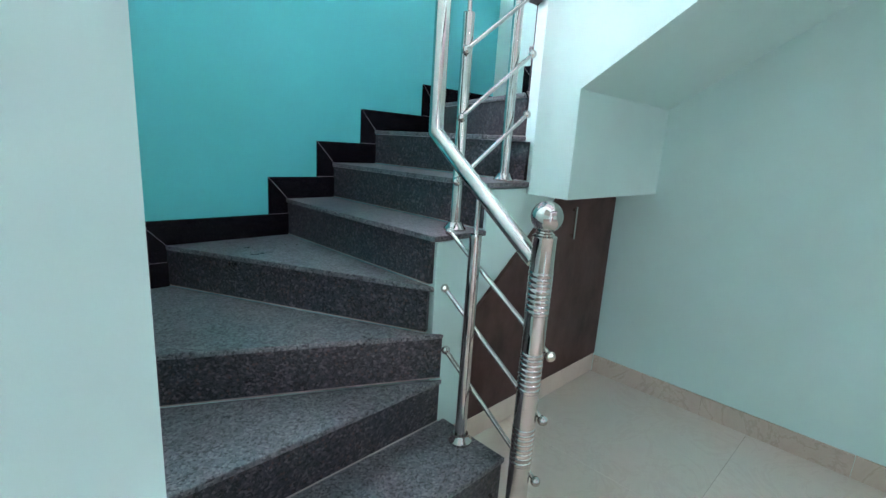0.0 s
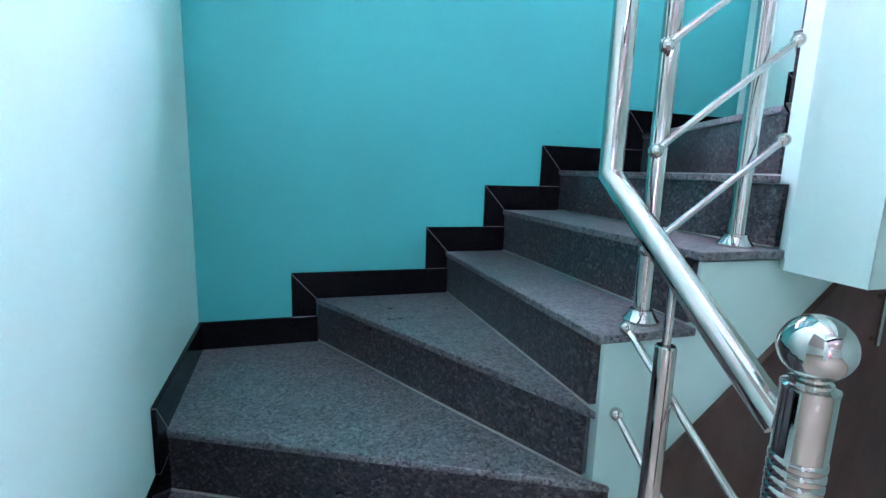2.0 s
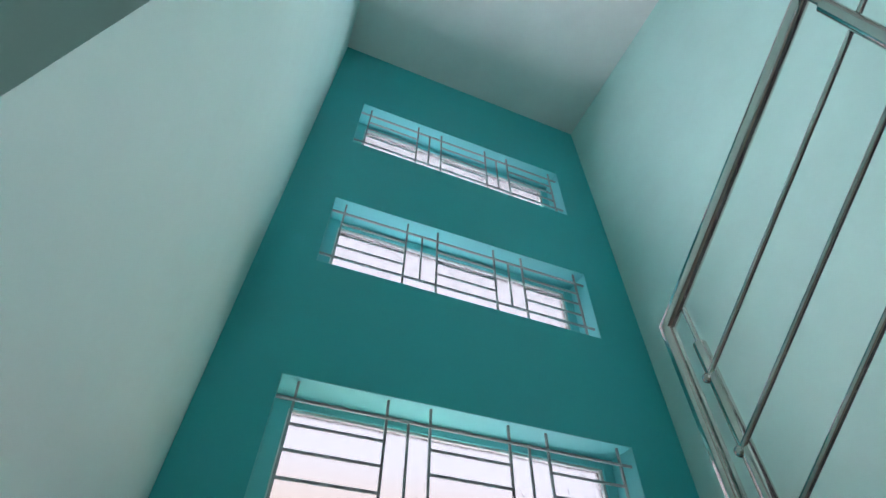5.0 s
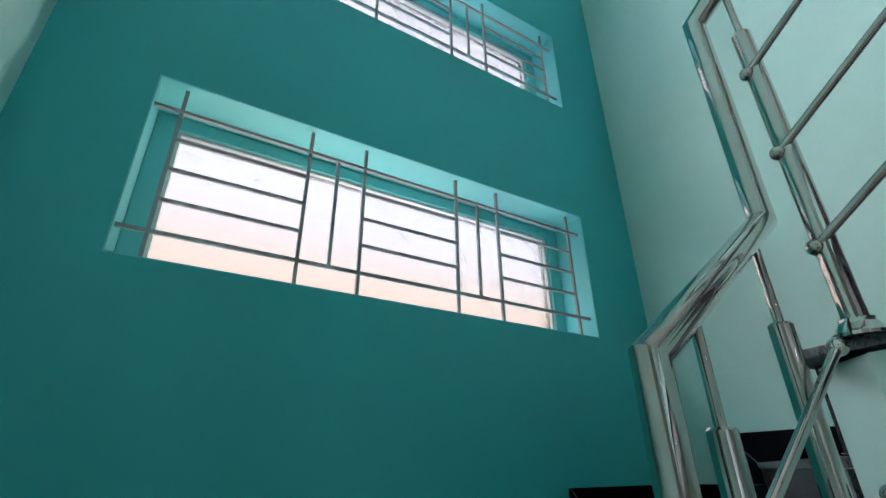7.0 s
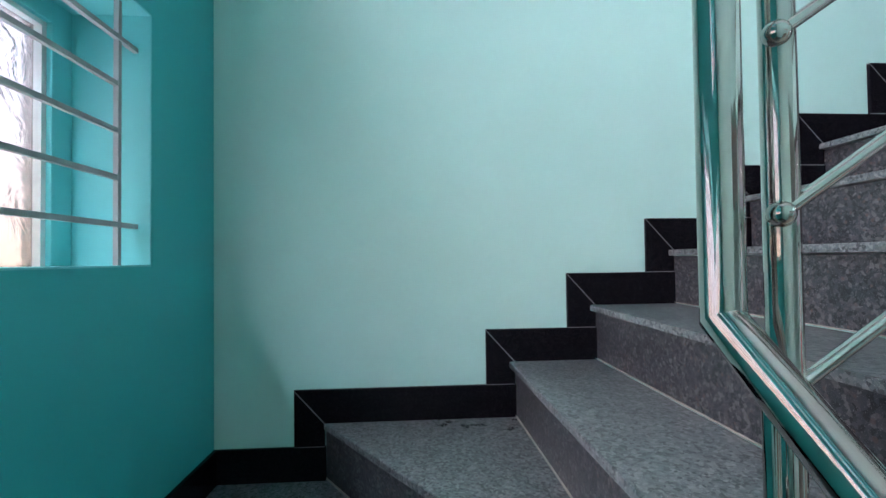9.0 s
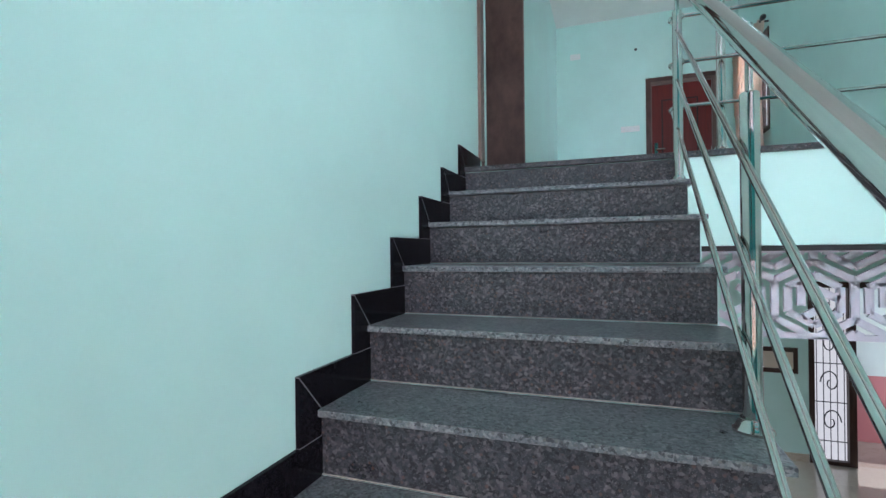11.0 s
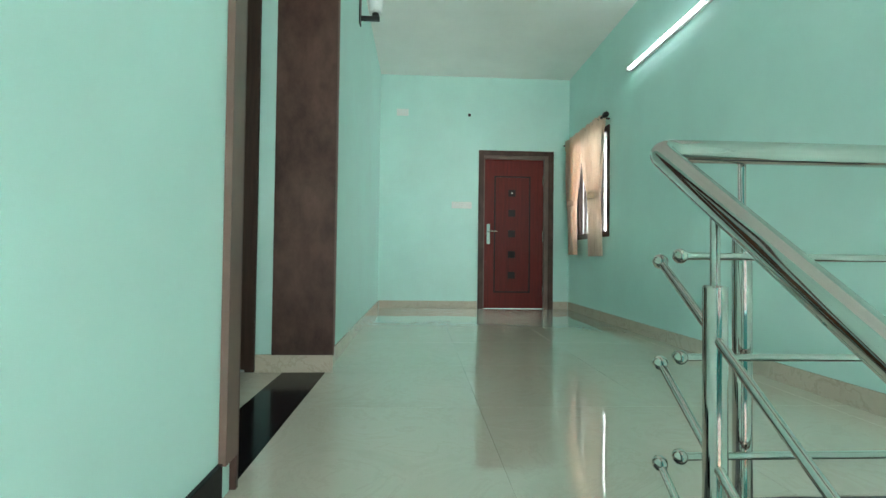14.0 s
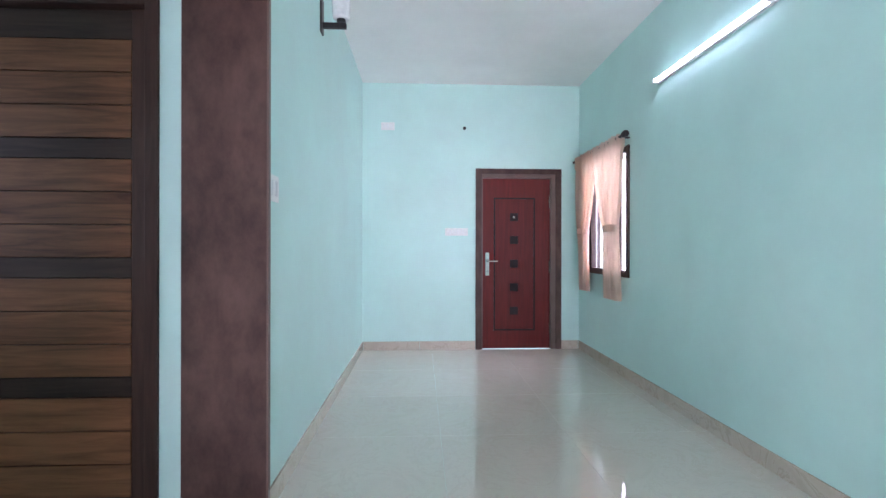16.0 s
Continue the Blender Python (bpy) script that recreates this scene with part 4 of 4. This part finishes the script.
def curtain(label, y0, y1, tie_y, z_tie, foot0, foot1, zb, mat):
    """A pleated curtain: full at the rod, gathered at tie height, hanging free below."""
    bm = bmesh.new()
    nu, nv = 72, 40
    zt = 5.455
    grid = []
    for j in range(nv + 1):
        z = zt + (zb - zt) * j / nv
        if z > z_tie:
            f = ((zt - z) / (zt - z_tie)) ** 1.7
            a, b = y0 + (tie_y[0] - y0) * f, y1 + (tie_y[1] - y1) * f
        else:
            f = (z_tie - z) / (z_tie - zb)
            f = f ** 0.7
            a, b = tie_y[0] + (foot0 - tie_y[0]) * f, tie_y[1] + (foot1 - tie_y[1]) * f
        row = []
        for i in range(nu + 1):
            u = i / nu
            amp = 0.022 + 0.012 * math.sin(3.1 * j / nv) + (0.012 if j < 4 else 0.0)
            d = 0.085 + amp * math.sin(2 * math.pi * 8 * u) + 0.008 * math.sin(2 * math.pi * 3 * u + j * 0.11)
            row.append(bm.verts.new((d, a + (b - a) * u + 0.006 * math.sin(j * 0.3 + 9 * u), z)))
        grid.append(row)
    for j in range(nv):
        for i in range(nu):
            bm.faces.new((grid[j][i], grid[j][i + 1], grid[j + 1][i + 1], grid[j + 1][i]))
    bmesh.ops.solidify(bm, geom=bm.faces[:], thickness=0.003)
    th = thing("curtain", label, "curtain", (0.085, (y0 + y1) / 2, zb), group="hall curtains")
    part("cloth", bm, mat, th, smooth=True)
    bm = bmesh.new()
    ty = (tie_y[0] + tie_y[1]) / 2
    half = abs(tie_y[1] - tie_y[0]) / 2 + 0.012
    ring = [(0.085 + 0.055 * math.cos(a), ty + half * math.sin(a)) for a in [2 * math.pi * i / 24 for i in range(24)]]
    a = [bm.verts.new((p, q, z_tie - 0.03)) for p, q in ring]
    b = [bm.verts.new((p, q, z_tie + 0.03)) for p, q in ring]
    for i in range(24):
        bm.faces.new((a[i], a[(i + 1) % 24], b[(i + 1) % 24], b[i]))
    bmesh.ops.solidify(bm, geom=bm.faces[:], thickness=0.004)
    part("tie_band", bm, mat, th, smooth=True)


curtain("peach and beige pleated curtain tied in the middle", -8.22, -7.70, (-8.15, -7.94), 4.62, -8.12, -7.90, 3.98, M_PEACH)
curtain("beige pleated curtain tied in the middle", -7.68, -7.06, (-7.42, -7.17), 4.62, -7.44, -7.11, 3.96, M_CLOTH)

# skirting of the upper hall
sk = thing("hall_skirting", "cream tile skirting round the upper hall", "skirting", kind="structure")
zs0, zs1 = ZF, ZF + 0.10
def run(axis, fixed, a, b, side, step=0.6):
    n = max(1, round(abs(b - a) / step))
    for i in range(n):
        p, q = a + (b - a) * i / n, a + (b - a) * (i + 1) / n
        p, q = min(p, q) + 0.0006, max(p, q) - 0.0006
        if axis == "y":
            bmx = bx((fixed, p, zs0), (fixed + side * 0.011, q, zs1))
        else:
            bmx = bx((p, fixed, zs0), (q, fixed + side * 0.011, zs1))
        part("skirting_tile", bmx, M_SKIRT, sk, bevel=0.0012)
run("y", W - 0.0005, OY0 - 0.008, YE + 0.012, -1)
run("y", 0.0005, -3.215, YE + 0.012, 1)
run("x", YE + 0.0005, 1.225, W - 0.013, 1)
run("x", YE + 0.0005, 0.013, 0.212, 1)
run("x", OY0 + 0.0005, 2.487, PX0 - 0.002, 1)

# ---- lower hall ----
pf = thing("jali_screen", "lavender-white cut-out lattice screen in a dark frame", "lattice screen", (1.2, -3.5, 2.38), kind="structure")
JX0, JX1, JZ0, JZ1, JY = 0.0, XG - 0.002, 2.345, 2.785, -3.52
part("top_frame", bx((JX0, JY - 0.03, JZ1), (JX1, JY + 0.32, ZS - 0.002)), M_BLK, pf, "black head board", bevel=0.002)
part("end_frame", bx((JX0 + 0.001, JY - 0.03, JZ0), (JX0 + 0.035, JY + 0.03, JZ1)), M_FRAME, pf, bevel=0.002)
BW, BD = 0.0175, 0.009


def bar(p, q, half=BW):
    """One bar of the lattice, clipped to the panel."""
    t0, t1 = 0.0, 1.0
    d = (q[0] - p[0], q[1] - p[1])
    for k, lo, hi in ((0, JX0 + 0.035, JX1 - 0.01), (1, JZ0 + 0.02, JZ1 - 0.005)):
        if abs(d[k]) < 1e-9:
            if not lo <= p[k] <= hi:
                return
            continue
        a, b = sorted(((lo - p[k]) / d[k], (hi - p[k]) / d[k]))
        t0, t1 = max(t0, a), min(t1, b)
    if t1 - t0 < 1e-3:
        return
    a = Vector((p[0] + d[0] * t0, JY, p[1] + d[1] * t0))
    b = Vector((p[0] + d[0] * t1, JY, p[1] + d[1] * t1))
    u = (b - a).normalized()
    s = Vector((-u.z, 0, u.x)) * half
    bm = bmesh.new()
    prism(bm, [a - s + Vector((0, -BD, 0)), b - s + Vector((0, -BD, 0)), b + s + Vector((0, -BD, 0)), a + s + Vector((0, -BD, 0))], (0, 2 * BD, 0))
    part("lattice_bar", bm, M_JALI, pf)


RH = 0.19
dirs = [(math.cos(radians(a)), math.sin(radians(a))) for a in (90, 210, 330)]
for row in range(-1, 4):
    for col in range(-1, 10):
        cx = col * RH * math.sqrt(3) + (RH * math.sqrt(3) / 2 if row % 2 else 0)
        cz = JZ0 + 0.1 + row * RH * 1.5
        c = (cx, cz)
        P = lambda *w: (cx + RH * sum(k * d[0] for k, d in zip(w, dirs)), cz + RH * sum(k * d[1] for k, d in zip(w, dirs)))
        for i in range(3):
            e = [0, 0, 0]
            e[i] = 1.0
            bar(c, P(*e))
            a, b = i, (i + 1) % 3
            for s, long, short in ((0.34, 1.0, 1.0), (0.68, 1.30, 0.0)):
                w0 = [0, 0, 0]
                w0[a] = w0[b] = s
                w1, w2 = list(w0), list(w0)
                w1[a] = long
                w2[b] = short
                bar(P(*w0), P(*w1))
                if s < 0.5:
                    bar(P(*w0), P(*w2))
for z0, z1 in ((JZ0, JZ0 + 0.03), (JZ1 - 0.012, JZ1)):
    part("lattice_rail", bx((JX0 + 0.036, JY - BD - 0.001, z0), (JX1 - 0.01, JY + BD + 0.001, z1)), M_JALI, pf)

# front wall of the lower hall: sidelight, open teak door, window
FY = -8.05
blocks("wall_lower_south", [((-0.66, FY - T, 0), (W, FY, ZS)), ((-2.1, FY - T, 2.35), (-0.66, FY, ZS)), ((-2.75, FY - T, 0), (-2.1, FY, ZS)), ((-3.75, FY - T, 0), (-2.75, FY, 0.35)), ((-3.75, FY - T, 2.2), (-2.75, FY, ZS)), ((LX, FY - T, 0), (-3.75, FY, ZS))],
       M_MINT, "pale mint painted wall with the front door")
fd = thing("front_door", "dark door frame with a scrolled sidelight and an open teak leaf", "door", (-1.6, FY, 0))
for a, b in (((-0.72, FY - 0.1, 0), (-0.66, FY + 0.02, 2.35)), ((-1.16, FY - 0.1, 0), (-1.08, FY + 0.02, 2.35)), ((-2.1, FY - 0.1, 0), (-2.02, FY + 0.02, 2.35)), ((-2.02, FY - 0.1, 2.27), (-0.72, FY + 0.02, 2.35)), ((-1.08, FY - 0.1, 0), (-0.72, FY + 0.02, 0.05))):
    part("frame", bx(a, b), M_FRAME, fd, "dark brown wooden frame", bevel=0.003)
# the pane itself emits, in place of daylight coming through it
side = part("sidelight", bx((-1.075, FY - 0.05, 0.055), (-0.725, FY - 0.04, 2.265)), M_SIDE, fd, "frosted sidelight glowing in place of daylight, behind scrollwork")
for i in range(5):
    part("bar", bx((-1.05 + i * 0.073, FY - 0.03, 0.055), (-1.042 + i * 0.073, FY - 0.022, 2.265)), M_BLK, side)
for i in range(4):
    z = 0.3 + i * 0.5
    part("bar", bx((-1.075, FY - 0.032, z - 0.01), (-0.725, FY - 0.02, z)), M_BLK, side)
    bm = bmesh.new()
    sp = [(-0.9 + 0.11 * (1 - a / 9) * math.cos(a) * (1 if i % 2 else -1), FY - 0.018, z + 0.25 + 0.17 * (1 - a / 9) * math.sin(a)) for a in [k * 0.35 for k in range(22)]]
    pipe(bm, sp, 0.008, 8)
    part("scroll", bm, M_BLK, side, "black wrought scroll", smooth=True)
def swung(u, v, z):
    """A point of the open leaf: u along it from the hinge, v off its face."""
    c, si = math.cos(radians(108)), math.sin(radians(108))
    return (-2.0 + u * c + v * si, FY + 0.02 + u * si - v * c, z)


def leaf_box(u0, u1, v0, v1, z0, z1):
    bm = bmesh.new()
    prism(bm, [swung(u0, v0, z0), swung(u1, v0, z0), swung(u1, v1, z0), swung(u0, v1, z0)], (0, 0, z1 - z0))
    return bm


leaf = part("leaf", leaf_box(0.0, 0.84, -0.04, 0.0, 0.01, 2.26), M_TEAK, fd, "open orange teak leaf", bevel=0.003)
for z0, z1 in ((0.15, 0.95), (1.1, 2.1)):
    part("panel", leaf_box(0.14, 0.70, 0.0, 0.012, z0, z1), M_TEAK, leaf, bevel=0.006)
bm = bmesh.new()
pipe(bm, [swung(0.78, 0.0, 1.05), swung(0.78, 0.05, 1.05), swung(0.66, 0.05, 1.05)], 0.01, 10)
part("handle", bm, M_STEEL, leaf, "steel lever handle", smooth=True)
part("lock_plate", leaf_box(0.755, 0.805, 0.0, 0.006, 0.9, 1.16), M_BLK, leaf, "dark lock plate")
lw = thing("window_5", "white framed window with bars and a beige curtain", "window", (-3.25, FY, 0.35), kind="structure")
for x in (-3.75, -3.28, -2.81):
    part("window_frame", bx((x, FY - 0.08, 0.35), (x + 0.06, FY + 0.01, 2.2)), M_FRAME, lw, "dark brown frame post", bevel=0.003)
for i in range(9):
    x = -3.66 + i * 0.105
    part("bar", bx((x - 0.006, FY - 0.05, 0.35), (x + 0.006, FY - 0.038, 2.2)), M_BLK, lw)
cu = thing("curtain", "narrow grey-beige curtain tied beside the lower window", "curtain", (-3.2, FY + 0.06, 0.3))
bm = bmesh.new()
rows = []
for j in range(25):
    z = 2.3 - 2.0 * j / 24
    pinch = 0.075 + 0.06 * abs(z - 1.2)
    rows.append([bm.verts.new((-3.23 + pinch * (2 * i / 30 - 1), FY + 0.07 + 0.02 * math.sin(i * 1.25), z)) for i in range(31)])
for ra, rb in zip(rows, rows[1:]):
    for i in range(30):
        bm.faces.new((ra[i], ra[i + 1], rb[i + 1], rb[i]))
bmesh.ops.solidify(bm, geom=bm.faces[:], thickness=0.003)
part("cloth", bm, M_CLOTH, cu, smooth=True)
tagged(part("backdrop", bx((-3.8, FY - T - 0.06, 0.3), (-2.7, FY - T - 0.05, 2.25)), M_OUTL, None), "bright daylight outside the window", "backdrop", kind="structure")
# porch
block("porch_wall", (-6.0, -9.25, 0), (1.0, -9.05, 0.95), M_PINK, "pink painted porch wall", "wall")
block("porch_wall_upper", (-6.0, -9.25, 0.95), (1.0, -9.05, 2.4), M_PORCH, "off-white painted porch wall", "wall")
pic = thing("picture_frame", "dark framed pale picture on the mint wall", "picture", (-0.1, FY, 1.6))
for a, b in (((-0.54, FY + 0.0005, 1.14), (-0.49, FY + 0.025, 1.48)), ((-0.11, FY + 0.0005, 1.14), (-0.06, FY + 0.025, 1.48)), ((-0.49, FY + 0.0005, 1.14), (-0.11, FY + 0.025, 1.20)), ((-0.49, FY + 0.0005, 1.42), (-0.11, FY + 0.025, 1.48))):
    part("frame", bx(a, b), M_FRAME, pic, bevel=0.003)
part("print", bx((-0.49, FY + 0.0005, 1.20), (-0.11, FY + 0.01, 1.42)), M_CREAM, pic, "pale print")
# recessed lights; the last, nearest the stairs, is added to brighten the stair foot
for x, y in ((0.35, -6.4), (-0.15, -6.4), (-0.75, -6.4), (1.2, -4.4)):
    dl = thing("ceiling_light", "lit round recessed ceiling light", "ceiling light", (x, y, ZS - 0.01), group="recessed lights")
    bm = bmesh.new()
    lathe(bm, (x, y, 0), [(ZS - 0.026, 0.075), (ZS - 0.022, 0.085), (ZS - 0.009, 0.085)], 24)
    part("ring", bm, M_WHITE, dl, smooth=True)
    bm = bmesh.new()
    lathe(bm, (x, y, 0), [(ZS - 0.030, 0.062), (ZS - 0.0262, 0.066)], 24)
    part("diffuser", bm, M_LED, dl, "glowing diffuser", smooth=True)
    la = bpy.data.lights.new("recessed_light", "AREA")
    la.shape, la.size, la.energy, la.color = "DISK", 0.12, DOWN, (1.0, 0.96, 0.9)
    new("recessed_light", la).matrix_world = look((x, y, ZS - 0.034), (x, y, 0))

# skirting of the lower hall
sk = thing("lower_skirting", "cream tile skirting of the lower floor", "skirting", kind="structure")
zs0, zs1 = 0.0, 0.10
run("y", XG - 0.0005, YS - 0.022, -8.04, -1)
run("x", YL - 0.0005, LX + 0.02, -0.002, -1)
run("x", FY + 0.0005, -0.655, XG - 0.013, 1)

# ---- floor tiles ----
def tiles(parent, x0, x1, y0, y1, z, size, material):
    shapes = {}
    x = x1
    while x > x0 + 1e-4:
        xa = max(x - size, x0)
        y = y1
        while y > y0 + 1e-4:
            ya = max(y - size, y0)
            w, d = round(x - xa - 0.0009, 4), round(y - ya - 0.0009, 4)
            if w > 0.02 and d > 0.02:
                if (w, d) not in shapes:
                    bm = bmesh.new()
                    box(bm, (0, 0, -0.01), (w, d, 0))
                    shapes[w, d] = finish(bm, "floor_tile", material, 0.0008)
                ob = new("floor_tile", shapes[w, d])
                ob.location = (xa + 0.00045, ya + 0.00045, z)
                ob.parent = parent
            y = ya
        x = xa


ft = thing("hall_floor", "glossy cream vitrified floor tiles of the upper hall", "floor", kind="structure")
tiles(ft, 0.0, W, YE, -3.523, ZF - 0.0005, 0.8, M_TILE)
tiles(ft, W + T, 4.5, OY0, OY1 + 0.05, ZF - 0.0005, 0.8, M_TILE)
fl = thing("lower_floor", "glossy cream vitrified floor tiles of the lower floor", "floor", kind="structure")
tiles(fl, -2.4, XG, LY, -1.08, 0.0, 0.8, M_TILE)
block("floor_far", (LX, -14, -0.011), (-2.402, -1.6, -0.001), M_SKIRT, "cream floor", "floor")
block("floor_porch", (-2.4, -14, -0.011), (W, LY - 0.002, -0.003), M_SKIRT, "pale porch floor", "floor")
